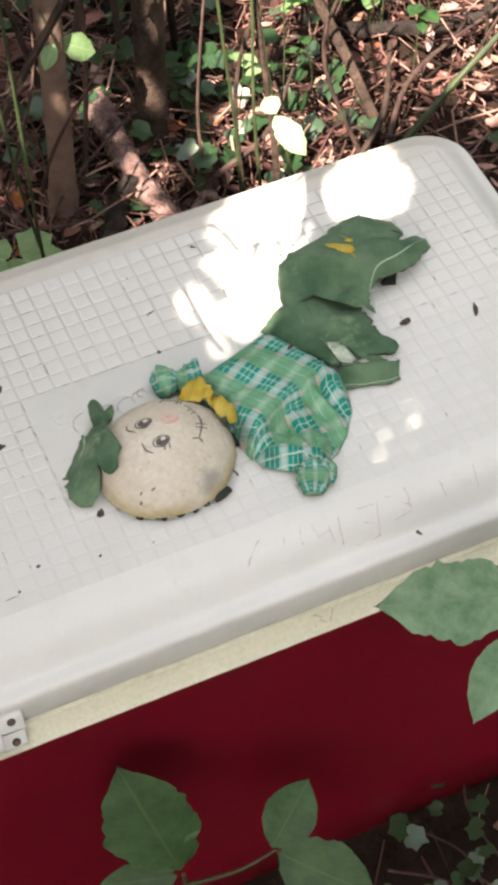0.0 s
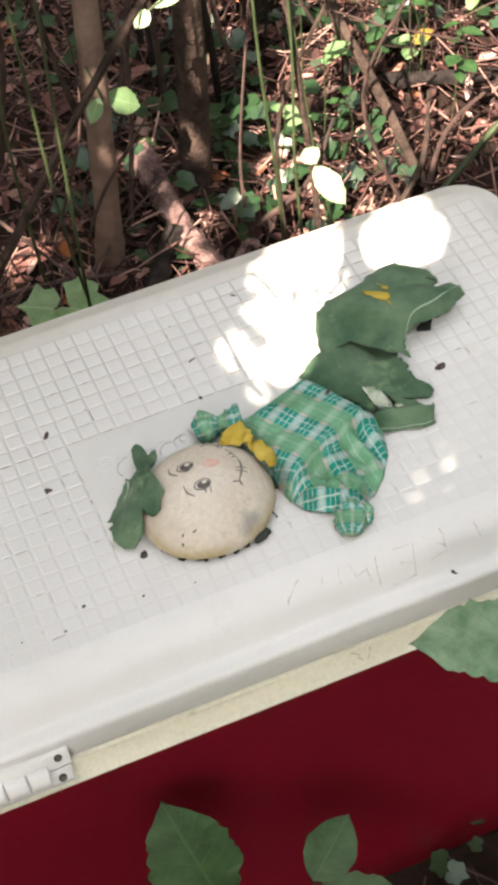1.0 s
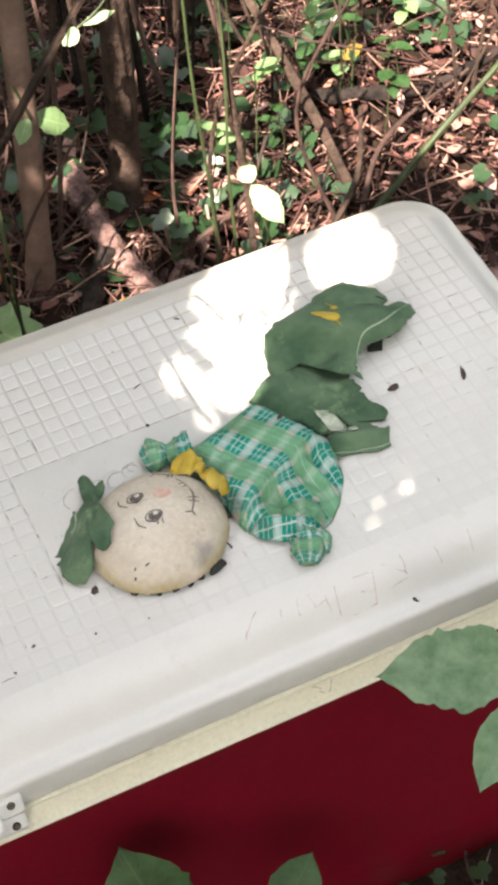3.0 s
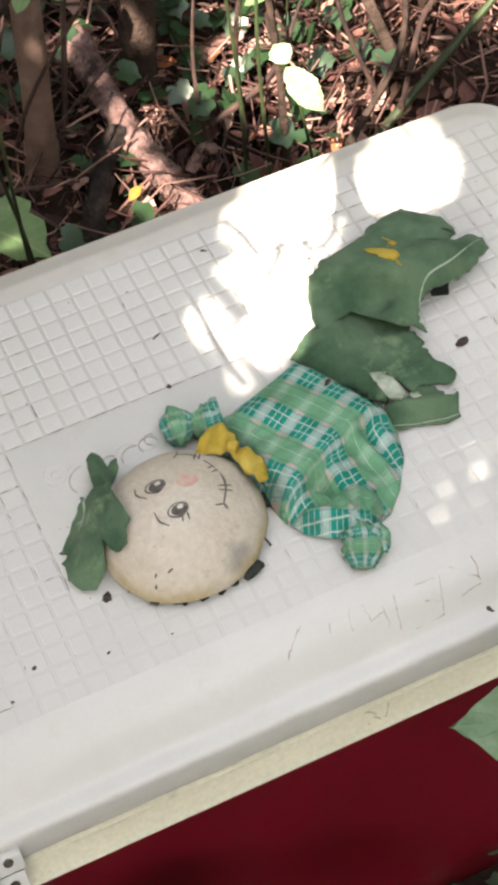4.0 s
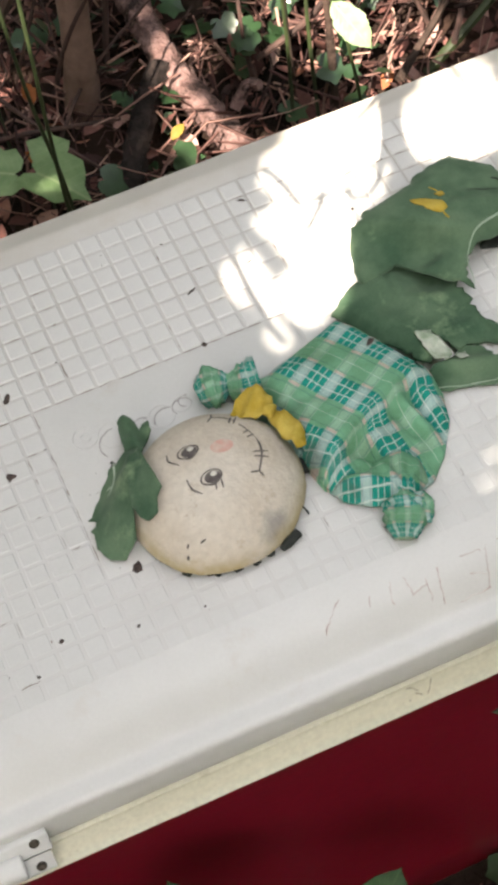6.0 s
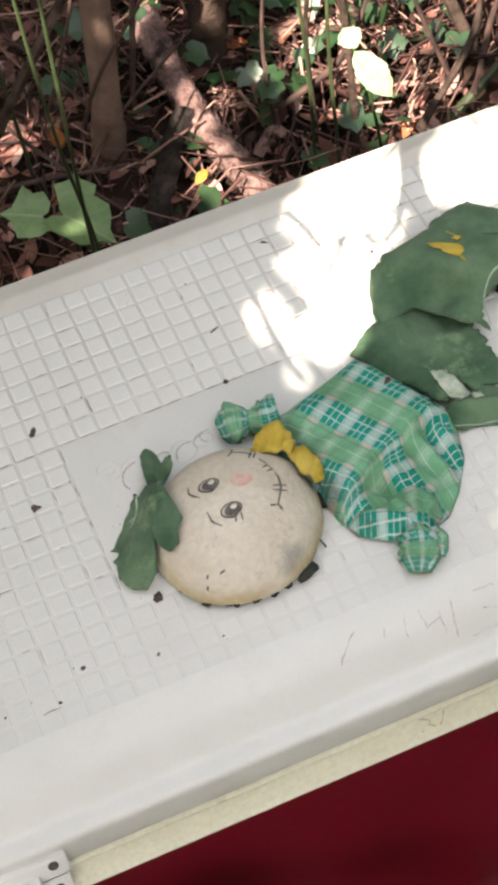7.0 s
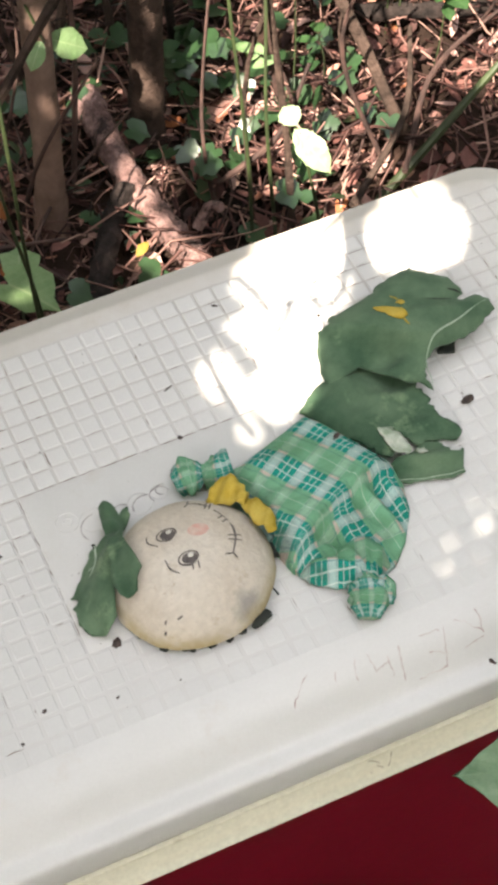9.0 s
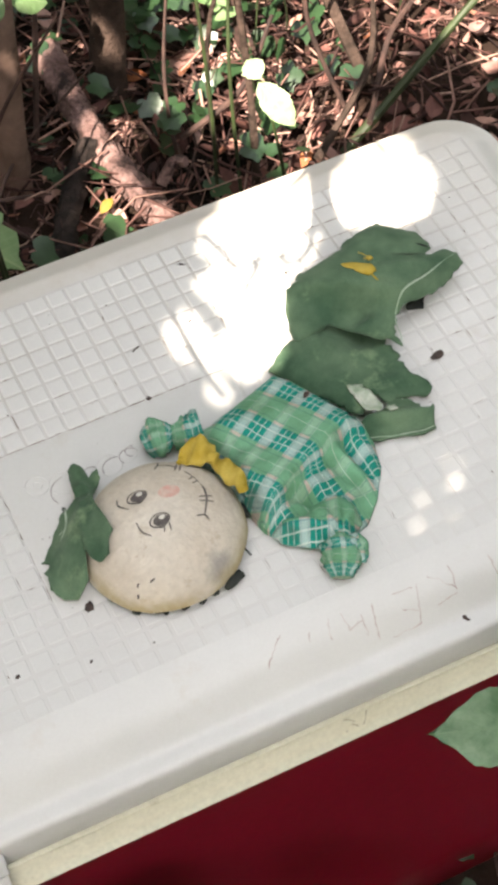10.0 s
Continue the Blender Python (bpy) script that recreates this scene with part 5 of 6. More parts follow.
# unseen low limb and twigs, placed to throw twig shadows on the lid
limb_lines = (((0.06, 0.0, 1.35), (-0.295, -0.545, 1.300), (-0.395, -0.915, 1.250), (-0.495, -1.245, 1.220)), ((-0.365, -0.815, 1.270), (-0.410, -0.935, 1.250), (-0.415, -1.055, 1.240)), ((-0.400, -0.925, 1.250), (-0.435, -0.955, 1.250), (-0.485, -0.975, 1.260)), ((-0.385, -0.875, 1.260), (-0.360, -0.945, 1.250), (-0.365, -1.015, 1.250)), ((-0.420, -0.995, 1.245), (-0.455, -0.995, 1.240), (-0.470, -1.035, 1.240)))
limb_lines = tuple(tuple((x + (0.052 if y < -0.1 else 0.0), y, z) for x, y, z in line) for line in limb_lines)
base = Vector((0.192, 0.612, ground_z(0.192, 0.612)))
for lid_line in (((0.298, 0.140), (0.286, 0.108), (0.273, 0.085), (0.261, 0.068), (0.249, 0.061), (0.241, 0.068), (0.244, 0.082), (0.258, 0.087)), ((0.228, 0.077), (0.218, 0.064), (0.198, 0.047)), ((0.203, 0.112), (0.208, 0.092), (0.211, 0.076), (0.235, 0.073)), ((0.156, 0.060), (0.154, 0.030), (0.156, -0.020))):
    limb_lines += (tuple(Vector((x, y, TOP)) + SUN * (0.83 / SUN.z) - base for x, y in lid_line),)
for k, line in enumerate(limb_lines):
    bm = bmesh.new()
    pts = bend(line, 6)
    tube(bm, pts, [(0.0048 if k == 0 else 0.0022 if k < 5 else 0.0032) * (1 - 0.5 * q / len(pts)) for q in range(len(pts))], 6, 0.12, k)
    part("limb", bm, M_BARK, low)
tree((0.331, 0.70, ground_z(0.331, 0.70)), (0.12, 0.08), 0.021, 4.0, M_DARKBARK, "dark rough sapling trunk behind the cooler", wide_crown, 6)
# its low crown is added out of view to darken the lid's far side
tree((0.545, 0.98, ground_z(0.545, 0.98)), (0.05, 0.1), 0.026, 2.8, M_DARKBARK, "dark sapling trunk deeper in the thicket", crown_leaves(3, 3400, ((-0.25, 0.55), (0.55, 1.10)), (0.035, 0.06), 0.72, 1.35, None), 7)

# the wood all round: unseen trees added to block low skylight
rng = random.Random(90)
vs, fs = [], []
for _ in range(1300):
    a, q = rng.uniform(0, 6.28), rng.random() ** 0.4
    h = rng.uniform(-1, 1)
    w = math.sqrt(max(0.05, 1 - h * h)) * q
    p = Vector((math.cos(a) * 1.7 * w, math.sin(a) * 1.7 * w, 2.9 + 2.2 * h))
    turn = Euler((rng.uniform(0, 6.28), rng.gauss(0, 0.7), rng.uniform(0, 6.28))).to_matrix()
    sz = rng.uniform(0.22, 0.42)
    o = len(vs)
    for u, w in ((-0.5, 0), (-0.1, 0.3), (0.5, 0), (-0.1, -0.3)):
        vs.append(tuple(p + turn @ Vector((u * sz, w * sz, 0.03 * abs(w)))))
    fs += [(o, o + 3, o + 2), (o, o + 2, o + 1)]
wood = thing("sky_screen_tree", (5.2, 0.3, 0.0), "unseen leafy woodland tree added to block low skylight", "tree", "trees of the wood")
bm = bmesh.new()
tube(bm, bend([(0, 0, -0.4), (0.05, 0.02, 0.8), (-0.03, 0.05, 2.2), (0.06, 0.0, 4.4)], 6), [0.12 - 0.005 * k for k in range(19)], 12, 0.08, 4)
part("trunk", bm, M_DARKBARK, wood)
me = bpy.data.meshes.new("crown")
me.from_pydata(vs, [], fs)
me.materials.append(M_CROWN)
o = new("crown", me)
o.parent = wood
for k in range(1, 16):
    # opening left for the sun and for skylight on the hinge side
    if k in (10, 11):
        continue
    a = 2 * math.pi * k / 16
    d = 5.2 + 0.7 * math.sin(k * 2.3)
    x, y = 0.3 + d * math.cos(a), 0.2 + d * math.sin(a)
    copy_thing(wood, pose(x, y, ground_z(x, y), 0, 0, 47 * k))

# unseen bushes, added to hold back skylight from near the horizon
rng = random.Random(91)
vs, fs = [], []
for _ in range(900):
    a, q, h = rng.uniform(0, 6.28), rng.random() ** 0.4, rng.uniform(-1, 1)
    w = math.sqrt(max(0.05, 1 - h * h)) * q
    p = Vector((math.cos(a) * 1.15 * w, math.sin(a) * 1.15 * w, 0.65 + 0.75 * h))
    turn = Euler((rng.uniform(0, 6.28), rng.gauss(0, 0.7), rng.uniform(0, 6.28))).to_matrix()
    sz = rng.uniform(0.14, 0.28)
    o = len(vs)
    for u, w in ((-0.5, 0), (-0.1, 0.3), (0.5, 0), (-0.1, -0.3)):
        vs.append(tuple(p + turn @ Vector((u * sz, w * sz, 0.03 * abs(w)))))
    fs += [(o, o + 3, o + 2), (o, o + 2, o + 1)]
bush = thing("sky_screen_bush", (3.9, 0.3, 0.0), "unseen leafy green bush added to block skylight near the horizon", "bush", "bushes of the wood")
bm = bmesh.new()
tube(bm, bend([(0, 0, -0.2), (0.03, 0.02, 0.4), (-0.02, 0.03, 1.1)], 5), [0.03 - 0.002 * k for k in range(11)], 8, 0.1, 5)
part("stem", bm, M_DARKBARK, bush)
me = bpy.data.meshes.new("foliage")
me.from_pydata(vs, [], fs)
me.materials.append(M_CROWN)
o = new("foliage", me)
o.parent = bush
for k in range(1, 14):
    # one bush left out so skylight reaches the cooler's front
    if k == 10:
        continue
    a = 2 * math.pi * k / 14
    d = 3.6 + 0.4 * math.sin(k * 1.9)
    x, y = 0.3 + d * math.cos(a), 0.2 + d * math.sin(a)
    copy_thing(bush, pose(x, y, ground_z(x, y), 0, 0, 61 * k))

# fallen log behind the cooler
log = thing("fallen_log", (0.318, 0.46, 0.0), "weathered pinkish brown log with flaking bark lying on the ground", "log")
bm = bmesh.new()
line = bend([(0.002, -0.010, 0.012), (-0.005, 0.018, 0.016), (-0.021, 0.095, 0.024), (-0.030, 0.170, 0.030), (-0.031, 0.230, 0.038), (-0.030, 0.282, 0.046)], 9)
tube(bm, line, [0.0138 + 0.0026 * k / len(line) + 0.0012 * noise.noise(Vector((k * 0.5, 0, 3))) for k in range(len(line))], 18, 0.13, 3)
part("bark", bm, M_LOG, log)
rng = random.Random(19)
for _ in range(26):
    p = line[rng.randint(1, len(line) - 2)]
    a = rng.uniform(-0.3, 3.4)
    out = Vector((math.cos(a), -0.15, math.sin(a))).normalized()
    bm = bmesh.new()
    along = Vector((rng.uniform(-0.2, 0.2), 1, 0)).normalized() * rng.uniform(0.012, 0.028)
    at = p + out * 0.0150
    blade(bm, at - along * 0.5, at + along * 0.5 + out * rng.uniform(0.0, 0.004), rng.uniform(0.008, 0.014), out, -0.4, 0.1, 6, 0.2, rng.randint(0, 99), 0.5, 2)
    part("bark_flake", bm, M_LOG, log)
bm = bmesh.new()
tube(bm, bend([(0.002, 0.05, 0.04), (0.02, 0.06, 0.055), (0.03, 0.05, 0.06)], 3), 0.006, 7, 0.2, 4)
part("snag", bm, M_LOG, log)
dead = thing("dead_branch", (0.24, 0.47, 0.0), "dark rotten branch leaning across the log", "branch")
bm = bmesh.new()
line = bend([(-0.060, -0.030, 0.018), (-0.044, 0.004, 0.026), (-0.020, 0.048, 0.030), (0.012, 0.098, 0.032), (0.040, 0.132, 0.036)], 8)
tube(bm, line, [0.0125 - 0.002 * k / len(line) + 0.0018 * noise.noise(Vector((k * 0.6, 0, 8))) for k in range(len(line))], 14, 0.2, 6)
part("bark", bm, M_ROTTEN, dead)

far = thing("fallen_branch", (0.625, 0.765, 0.0), "dark dead branch lying in the sunlit litter", "branch")
bm = bmesh.new()
tube(bm, bend([(0.0, 0.0, 0.015), (0.06, -0.035, 0.022), (0.14, -0.06, 0.02), (0.26, -0.05, 0.035)], 6), [0.011 - 0.0002 * k for k in range(19)], 9, 0.18, 16)
part("bark", bm, M_ROTTEN, far)

# twigs and leaning sticks
twigs = (((0.06, 0.70, 0.10), (0.16, 0.55, 0.03), (0.205, 0.48, 0.02)), ((0.00, 0.60, 0.02), (0.10, 0.58, 0.04), (0.22, 0.56, 0.03)), ((0.592, 0.580, 0.0), (0.555, 0.68, 0.14), (0.480, 0.84, 0.36)), ((0.36, 0.56, 0.0), (0.36, 0.58, 0.12), (0.40, 0.62, 0.30)), ((0.37, 0.57, 0.03), (0.43, 0.55, 0.09), (0.47, 0.56, 0.16)),
         ((0.42, 0.50, 0.0), (0.425, 0.52, 0.12), (0.42, 0.56, 0.35)), ((0.50, 0.66, 0.0), (0.48, 0.70, 0.15), (0.50, 0.78, 0.40)), ((0.55, 0.50, 0.03), (0.65, 0.62, 0.04), (0.80, 0.68, 0.05)), ((0.48, 0.48, 0.03), (0.58, 0.56, 0.05), (0.66, 0.70, 0.03)), ((0.12, 0.52, 0.01), (0.20, 0.60, 0.05), (0.30, 0.62, 0.12)),
         ((0.24, 0.66, 0.0), (0.28, 0.72, 0.2), (0.27, 0.80, 0.5)), ((0.10, 0.80, 0.0), (0.16, 0.82, 0.2), (0.15, 0.90, 0.5)), ((0.68, 0.86, 0.03), (0.80, 0.88, 0.05), (0.95, 0.86, 0.06)), ((0.46, 0.84, 0.0), (0.44, 0.90, 0.2), (0.47, 0.95, 0.5)), ((-0.052, 0.50, 0.0), (0.10, 0.50, 0.228), (0.186, 0.50, 0.351), (0.28, 0.50, 0.474), (0.34, 0.51, 0.56)))
for k, line in enumerate(twigs):
    t = thing("twig", line[0], "thin bare brown stick" if k % 3 else "thin dark bare stick leaning in the litter", "twig", "twigs")
    bm = bmesh.new()
    pts = bend([Vector(p) - Vector(line[0]) for p in line], 7)
    r = 0.0075 if k == 2 else 0.0058 if k == 14 else 0.0024 + 0.0012 * (k % 3)
    tube(bm, pts, [r * (1 - 0.45 * q / len(pts)) for q in range(len(pts))], 7, 0.15, k)
    part("stick", bm, M_DARKBARK if k % 3 == 2 else M_TWIG, t)

rng = random.Random(71)
for k in range(46):
    x, y = rng.uniform(0.10, 0.95), rng.uniform(0.52, 1.25)
    if abs(x - 0.33) < 0.03 and y < 0.75:
        continue
    h = rng.uniform(0.15, 0.55)
    z = ground_z(x, y)
    t = thing("dry_stem", (x, y, z), "thin upright dry stem in the thicket", "stem", "dry stems")
    pts = bend([(0, 0, -0.01), (rng.gauss(0, 0.04), rng.gauss(0, 0.03), h * 0.5), (rng.gauss(0, 0.10), rng.gauss(0.02, 0.06), h)], 6)
    bm = bmesh.new()
    r = rng.uniform(0.0014, 0.0032)
    tube(bm, pts, [r * (1 - 0.5 * q / len(pts)) for q in range(len(pts))], 6, 0.12, k)
    part("stalk", bm, M_TWIG if k % 2 else M_DARKBARK, t)
    for q in range(rng.randint(0, 3)):
        p = pts[rng.randint(4, len(pts) - 2)]
        d = Vector((rng.uniform(-1, 1), rng.uniform(-1, 1), rng.uniform(0.0, 0.9))).normalized() * rng.uniform(0.04, 0.12)
        bm = bmesh.new()
        tube(bm, bend([p, p + d * 0.5 + Vector((0, 0, 0.006)), p + d], 4), [r * 0.6 * (1 - 0.06 * w) for w in range(9)], 5, 0.1, q)
        part("side_twig", bm, M_TWIG, t)

# a dark tangle of tall stems between and behind the trunks
for k in range(24):
    x, y = rng.uniform(0.20, 0.56), rng.uniform(0.80, 1.20)
    z = ground_z(x, y)
    h = rng.uniform(0.4, 0.9)
    t = thing("bare_stem", (x, y, z), "tall thin bare dark stem behind the saplings", "stem", "dark bare stems")
    bm = bmesh.new()
    pts = bend([(0, 0, -0.01), (rng.gauss(0, 0.03), rng.gauss(0, 0.03), h * 0.5), (rng.gauss(0, 0.09), rng.gauss(0, 0.06), h)], 6)
    r = rng.uniform(0.002, 0.006)
    tube(bm, pts, [r * (1 - 0.5 * q / len(pts)) for q in range(len(pts))], 7, 0.12, k)
    part("stalk", bm, M_ROTTEN if k % 3 else M_DARKBARK, t)

M_FALLEN = varied("yellow_fallen_leaf", ((0.0, (0.28, 0.21, 0.04)), (1.0, (0.30, 0.18, 0.03))), 0.6, 0.3, 0.2)
M_ORANGE = varied("orange_fallen_leaf", ((0.0, (0.34, 0.09, 0.018)), (1.0, (0.26, 0.09, 0.025))), 0.6, 0.3, 0.2)
for k, (x, y, z, ln, turn, orange) in enumerate(((0.262, 0.515, 0.030, 0.019, 0.4, 0), (0.150, 0.625, 0.035, 0.026, 1.6, 1), (0.70, 0.80, 0.03, 0.035, 0.2, 0), (0.64, 0.95, 0.03, 0.04, 0.9, 1), (0.13, 0.545, 0.03, 0.03, 2.3, 1))):
    bm = bmesh.new()
    a, b = Vector((-ln / 2 * math.cos(turn), -ln / 2 * math.sin(turn), 0)), Vector((ln / 2 * math.cos(turn), ln / 2 * math.sin(turn), 0.008))
    blade(bm, a, b, ln * 0.55, (0, -0.4, 1), 0.25, 0.15, 10, 0.06, k, 0.5, 3)
    o = mesh_ob("fallen_leaf", bm, M_ORANGE if orange else M_FALLEN)
    o.location = (x, y, z)
    tagged(o, "orange fallen leaf on the litter" if orange else "yellow fallen leaf on the litter", "leaf", "bright fallen leaves")

# green canes
canes = (((0.128, 0.42, 0.0), (0.124, 0.42, 0.15), (0.126, 0.42, 0.37), (0.133, 0.42, 0.75)), ((0.135, 0.43, 0.0), (0.128, 0.43, 0.12), (0.112, 0.43, 0.30), (0.10, 0.44, 0.75)), ((0.372, 0.49, 0.0), (0.374, 0.50, 0.15), (0.370, 0.52, 0.35), (0.385, 0.56, 0.7)), ((0.398, 0.49, 0.0), (0.400, 0.51, 0.16), (0.420, 0.55, 0.34), (0.42, 0.60, 0.7)),
         ((0.520, 0.500, 0.0), (0.58, 0.512, 0.04), (0.66, 0.526, 0.10), (0.78, 0.56, 0.16)), ((0.115, 0.60, 0.0), (0.11, 0.62, 0.2), (0.12, 0.64, 0.45), (0.13, 0.66, 0.8)), ((0.475, 0.62, 0.0), (0.468, 0.66, 0.2), (0.47, 0.70, 0.42), (0.48, 0.72, 0.8)))
for k, line in enumerate(canes):
    t = thing("green_cane", line[0], "slender green bramble cane" if k != 4 else "thick green cane slanting out of the litter", "cane", "green canes")
    bm = bmesh.new()
    pts = bend([Vector(p) - Vector(line[0]) for p in line], 6)
    r = 0.0021 if k != 4 else 0.0055
    tube(bm, pts, [r * (1 - 0.35 * q / len(pts)) for q in range(len(pts))], 8, 0.06, k)
    part("stem", bm, M_STEM, t)

# ---- leaves of the undergrowth ----


def ivy_blade(bm, at, size, turn, tilt, seed):
    rng = random.Random(seed)
    m = Matrix.Translation(at) @ Euler((tilt[0], tilt[1], turn)).to_matrix().to_4x4()
    half = ((0.22, 0.66), (0.48, 0.56), (0.76, 0.42), (0.71, 0.12), (0.66, -0.20), (0.42, -0.45), (0.14, -0.38))
    tips = ((0, 1.0), *half, (0.0, -0.2), *((-x, y) for x, y in half[::-1]))
    uvl = bm.loops.layers.uv.verify()
    c = bm.verts.new(m @ Vector((0, 0.1 * size, 0.0)))
    ring = [bm.verts.new(m @ Vector((x * size * rng.uniform(0.85, 1.1), y * size * rng.uniform(0.9, 1.05), size * (0.12 * abs(x) - 0.10 * y * y)))) for x, y in tips]
    flat = [(0.33 + 0.6 * y, 0.5 + 0.55 * x) for x, y in tips]
    for k, a in enumerate(ring):
        q = (k + 1) % len(ring)
        f = bm.faces.new((c, ring[q], a))
        f.smooth = True
        for lo, uv in zip(f.loops, ((0.4, 0.5), flat[q], flat[k])):
            lo[uvl].uv = uv


rng = random.Random(12)
for k in range(67):
    if k >= 62:
        x, y = rng.uniform(0.22, 0.62), rng.uniform(-0.50, -0.29)
    elif k >= 34:
        x, y = rng.uniform(0.22, 0.85), rng.uniform(0.50, 1.05)
    elif k < 16:
        x, y = rng.uniform(0.22, 1.0), rng.uniform(0.50, 1.25)
    else:
        x, y = rng.uniform(-0.05, 0.45), rng.uniform(0.42, 1.0)
    if 25 < k < 34:
        x, y = rng.uniform(0.12, 0.50), rng.uniform(-0.46, -0.29)
    if 0.22 < x < 0.345 and 0.42 < y < 0.80:
        x += 0.15
    if k < 3:
        x, y = 0.352 + 0.012 * k, 0.585 + 0.05 * k
    base = Vector((x, y, ground_z(x, y) + 0.01))
    v = thing("ivy_vine", base, "creeping ivy with dark green lobed leaves", "ivy", "ivy on the forest floor")
    a = rng.uniform(0, 6.28)
    run = [Vector((0, 0, 0.0))]
    for q in range(4):
        a += rng.uniform(-0.6, 0.6)
        run.append(run[-1] + Vector((math.cos(a) * 0.05, math.sin(a) * 0.05, rng.uniform(-0.004, 0.012))))
    bm = bmesh.new()
    tube(bm, bend(run, 4), 0.0013, 5, 0.1, k)
    part("stem", bm, M_TWIG, v)
    for q in range(rng.randint(5, 8)):
        p = run[rng.randint(0, 4)] + Vector((rng.uniform(-0.03, 0.03), rng.uniform(-0.03, 0.03), rng.uniform(0.012, 0.05)))
        bm = bmesh.new()
        ivy_blade(bm, p, rng.uniform(0.012, 0.024) * (0.7 if 25 < k < 34 or k >= 62 else 1), rng.uniform(0, 6.28), (rng.gauss(-0.35, 0.3), rng.gauss(0, 0.3)), k * 20 + q)
        part("leaf", bm, M_IVY, v)

UPW = Vector((-0.25, -0.65, 0.75))


def sprig(name, base, stems, leaves, label, category, material=None, group=""):
    """A small plant: stems and broad leaves, given in the world."""
    t = thing(name, base, label, category, group)
    shift = Matrix.Translation(-Vector(base))
    for k, (line, r) in enumerate(stems):
        bm = bmesh.new()
        pts = bend([shift @ Vector(p) for p in line], 6)
        tube(bm, pts, [r * (1 - 0.5 * q / len(pts)) for q in range(len(pts))], 7, 0.08, k)
        part("stem", bm, M_STEM, t)
    for k, (a, b, w, up, rag, drp) in enumerate(leaves):
        bm = bmesh.new()
        blade(bm, shift @ Vector(a), shift @ Vector(b), w, up, 0.12, drp, 26, rag * 0.55, k + 3, 0.47, 4)
        part("leaf", bm, material or M_LEAF, t)
    return t


sprig("shrub_sprig", (0.0, -0.33, -0.01), [(((0.0, -0.33, -0.01), (-0.012, -0.335, 0.12), (-0.011, -0.318, 0.236)), 0.003), (((-0.011, -0.322, 0.225), (0.03, -0.322, 0.215), (0.060, -0.320, 0.218)), 0.0018)],
      [((-0.012, -0.317, 0.241), (-0.034, -0.267, 0.329), 0.068, (-0.25, -0.80, 0.55), 0.14, 0.05), ((0.0575, -0.3185, 0.220), (0.102, -0.290, 0.246), 0.040, UPW, 0.04, 0.06), ((0.0600, -0.320, 0.216), (0.119, -0.372, 0.188), 0.054, UPW, 0.06, 0.05), ((-0.012, -0.306, 0.212), (-0.070, -0.287, 0.208), 0.030, UPW, 0.04, 0.04)],
      "green shrub with broad serrated leaves in front of the cooler", "shrub")
sprig("shrub_branch", (0.33, -0.36, -0.01), [(((0.33, -0.36, -0.01), (0.34, -0.36, 0.25), (0.29, -0.345, 0.44), (0.245, -0.342, 0.468)), 0.0032), (((0.325, -0.352, 0.36), (0.27, -0.352, 0.44), (0.220, -0.354, 0.452)), 0.002)],
      [((0.245, -0.342, 0.469), (0.143, -0.307, 0.468), 0.054, UPW, 0.17, 0.05), ((0.219, -0.353, 0.452), (0.177, -0.386, 0.417), 0.030, UPW, 0.05, 0.05)],
      "leafy shrub branch with large torn green leaves beside the cooler", "shrub", M_GLARELEAF)
# rest of the shrub these branches belong to, added unseen to shade the body
rng = random.Random(27)
stems, leaves = [], []
for k in range(9):
    a = rng.uniform(0, 6.28)
    top = Vector((0.47 + math.cos(a) * rng.uniform(0.04, 0.16), -0.52 + math.sin(a) * rng.uniform(0.04, 0.14), rng.uniform(0.25, 0.50)))
    stems.append((((0.47, -0.52, -0.01), tuple(Vector((0.47, -0.52, 0.0)).lerp(top, 0.5) + Vector((0, 0, 0.04))), tuple(top)), 0.004))
    for q in range(11):
        p = Vector((0.47, -0.52, 0.0)).lerp(top, rng.uniform(0.25, 1.0))
        d = Vector((rng.uniform(-1, 1), rng.uniform(-1, 1), rng.uniform(-0.5, 0.4))).normalized() * rng.uniform(0.06, 0.11)
        leaves.append((tuple(p), tuple(p + d), d.length * rng.uniform(0.5, 0.62), (0, 0, 1), 0.05, 0.1))
sprig("shade_shrub", (0.47, -0.52, -0.01), stems, leaves, "leafy green shrub added out of view to shade the cooler's corner", "shrub", M_GLARELEAF)
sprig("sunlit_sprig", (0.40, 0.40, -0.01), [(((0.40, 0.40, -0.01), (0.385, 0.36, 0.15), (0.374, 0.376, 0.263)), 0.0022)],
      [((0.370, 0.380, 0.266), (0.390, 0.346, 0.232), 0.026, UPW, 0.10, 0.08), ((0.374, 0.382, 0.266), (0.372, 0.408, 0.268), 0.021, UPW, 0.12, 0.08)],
      "green leaves in a shaft of sunlight, painted paler for it", "plant", M_SUNLEAF)
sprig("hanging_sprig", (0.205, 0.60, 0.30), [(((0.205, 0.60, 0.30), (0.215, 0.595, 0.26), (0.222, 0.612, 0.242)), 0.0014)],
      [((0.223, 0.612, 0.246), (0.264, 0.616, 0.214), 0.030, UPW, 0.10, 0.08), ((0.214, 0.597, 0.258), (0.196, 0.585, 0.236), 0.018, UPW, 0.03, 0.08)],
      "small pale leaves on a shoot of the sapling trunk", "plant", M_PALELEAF)
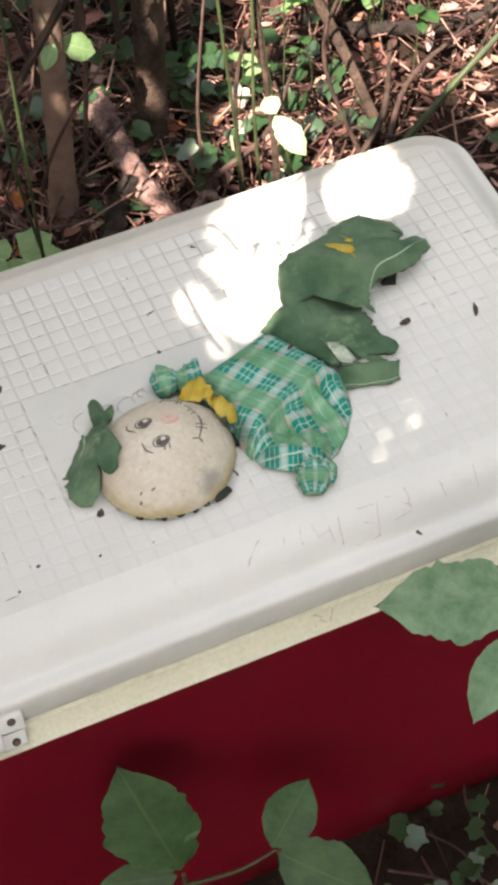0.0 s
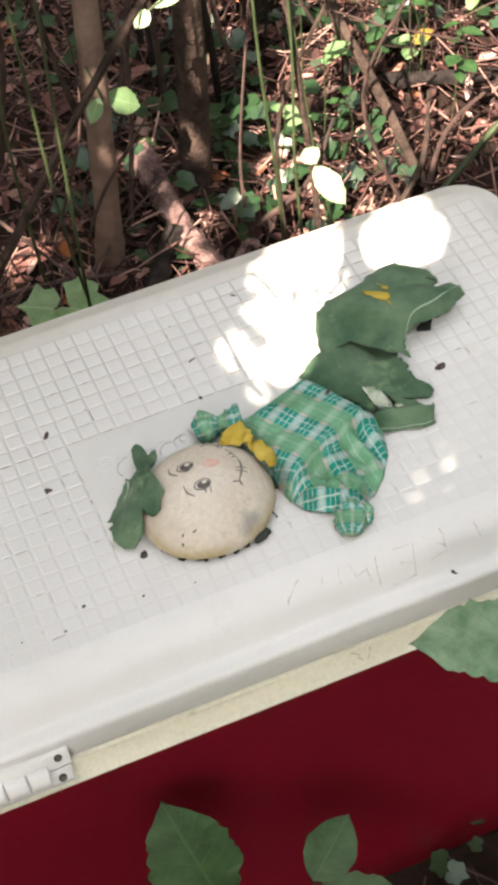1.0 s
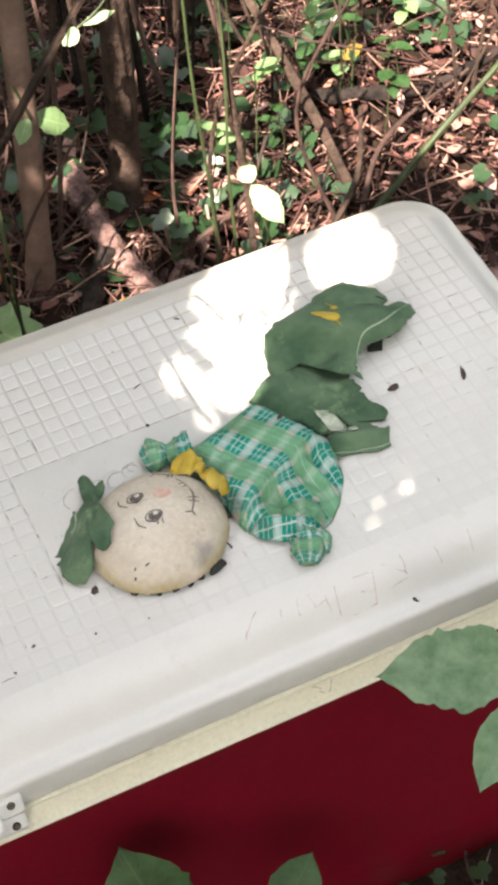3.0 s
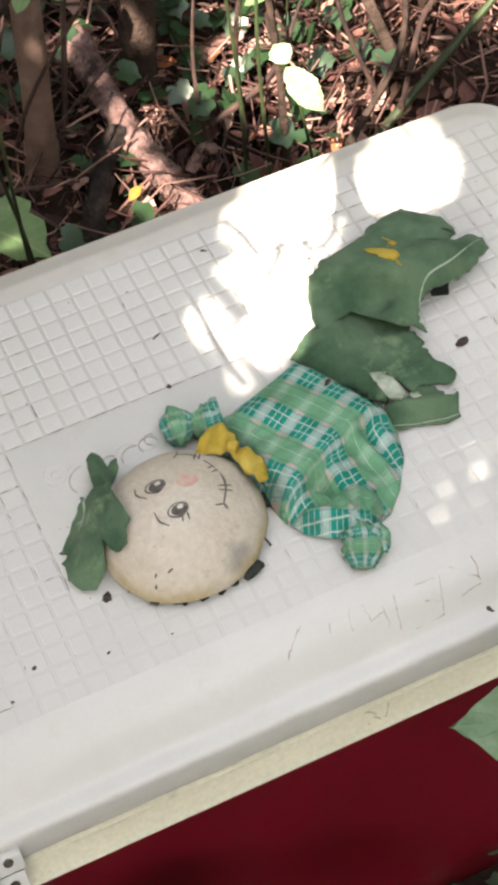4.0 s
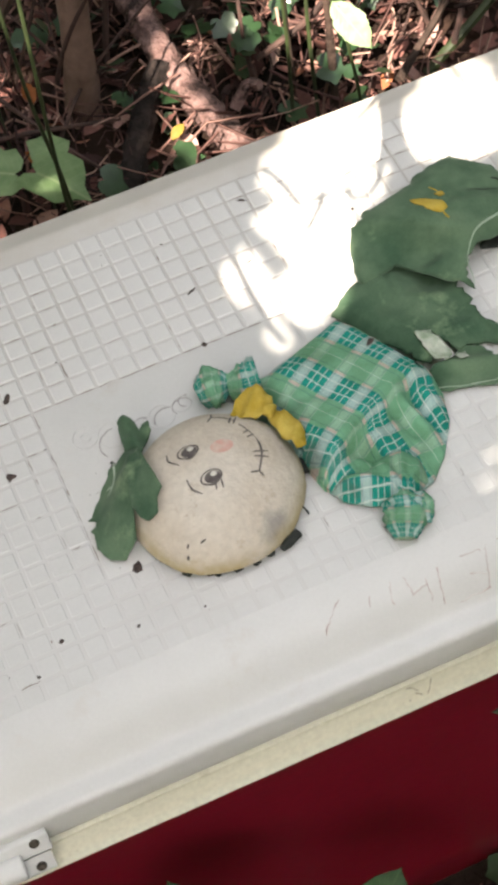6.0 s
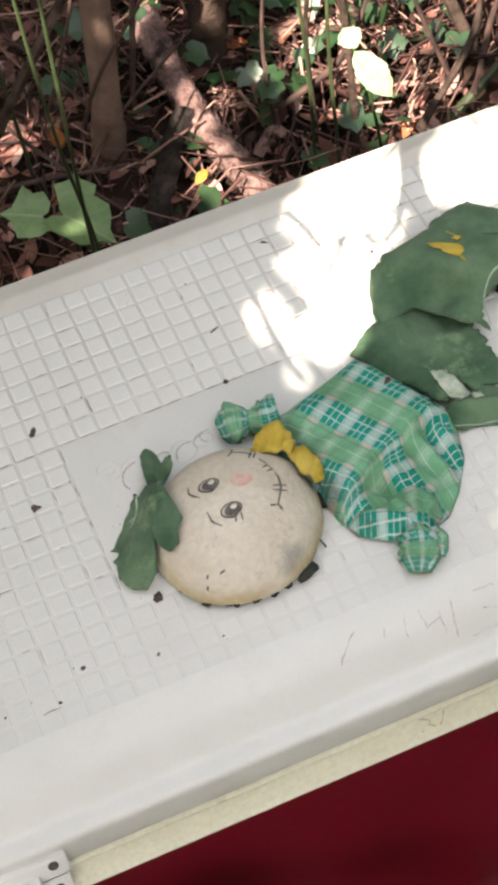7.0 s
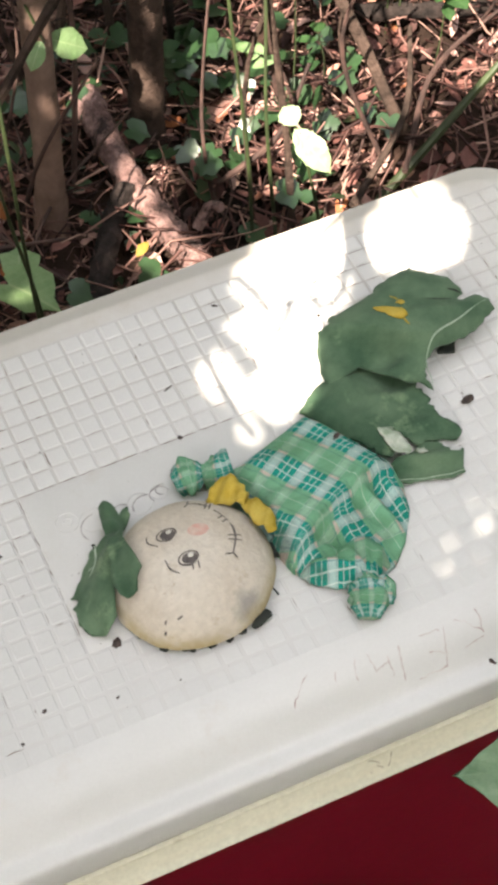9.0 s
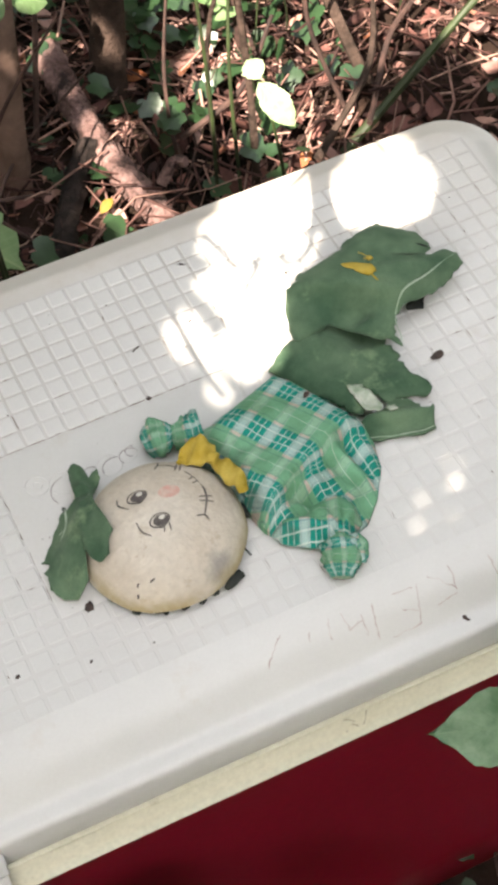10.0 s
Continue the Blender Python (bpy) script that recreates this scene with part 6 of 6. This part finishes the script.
plant = sprig("ground_plant", (0.12, 0.48, -0.01), [(((0.12, 0.48, -0.01), (0.124, 0.485, 0.05), (0.118, 0.478, 0.094)), 0.0018)], [], "low plant with broad bright green lobed leaves behind the cooler", "plant")
for k, (at, size, turn, tilt) in enumerate((((0.0, -0.014, 0.104), 0.050, -2.3, (-0.25, -0.25)), ((-0.030, 0.010, 0.100), 0.034, 1.1, (0.2, -0.3)), ((0.012, 0.020, 0.095), 0.026, -0.4, (0.4, 0.1)))):
    bm = bmesh.new()
    ivy_blade(bm, Vector(at), size, turn, tilt, 700 + k)
    part("leaf", bm, M_PALELEAF, plant)
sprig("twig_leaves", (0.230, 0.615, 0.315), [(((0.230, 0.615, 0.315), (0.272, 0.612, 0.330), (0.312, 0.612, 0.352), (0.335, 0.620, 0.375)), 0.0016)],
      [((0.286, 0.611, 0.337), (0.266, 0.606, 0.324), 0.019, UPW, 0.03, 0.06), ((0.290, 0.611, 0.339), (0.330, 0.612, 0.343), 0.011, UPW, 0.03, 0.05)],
      "small leaves painted as sunlit on a thin twig between the trunks", "plant", M_SUNLEAF)
rng = random.Random(33)
for k in range(15):
    x, y = (rng.uniform(0.55, 0.80), rng.uniform(0.62, 0.88)) if k < 7 else (rng.uniform(0.43, 0.70), rng.uniform(0.62, 1.0))
    z = ground_z(x, y)
    h = rng.uniform(0.05, 0.14) if k < 7 else rng.uniform(0.08, 0.35)
    tip = Vector((x + rng.uniform(-0.03, 0.03), y + rng.uniform(-0.03, 0.03), z + h))
    lv = []
    for q in range(rng.randint(2, 4)):
        a = rng.uniform(0, 6.28)
        ln = rng.uniform(0.02, 0.038)
        lv.append((tip - Vector((0, 0, 0.01 * q)), tip + Vector((math.cos(a) * ln, math.sin(a) * ln, rng.uniform(-0.012, 0.01) - 0.01 * q)), ln * rng.uniform(0.5, 0.7), (0, 0, 1), 0.04, 0.1))
    sprig("seedling", (x, y, z), [(((x, y, z), tuple(Vector((x, y, z)).lerp(tip, 0.5) + Vector((0.004, 0, 0))), tuple(tip)), 0.0012)], lv, "small seedling with oval green leaves", "plant", M_PALELEAF if k % 2 else M_LEAF, "seedlings")
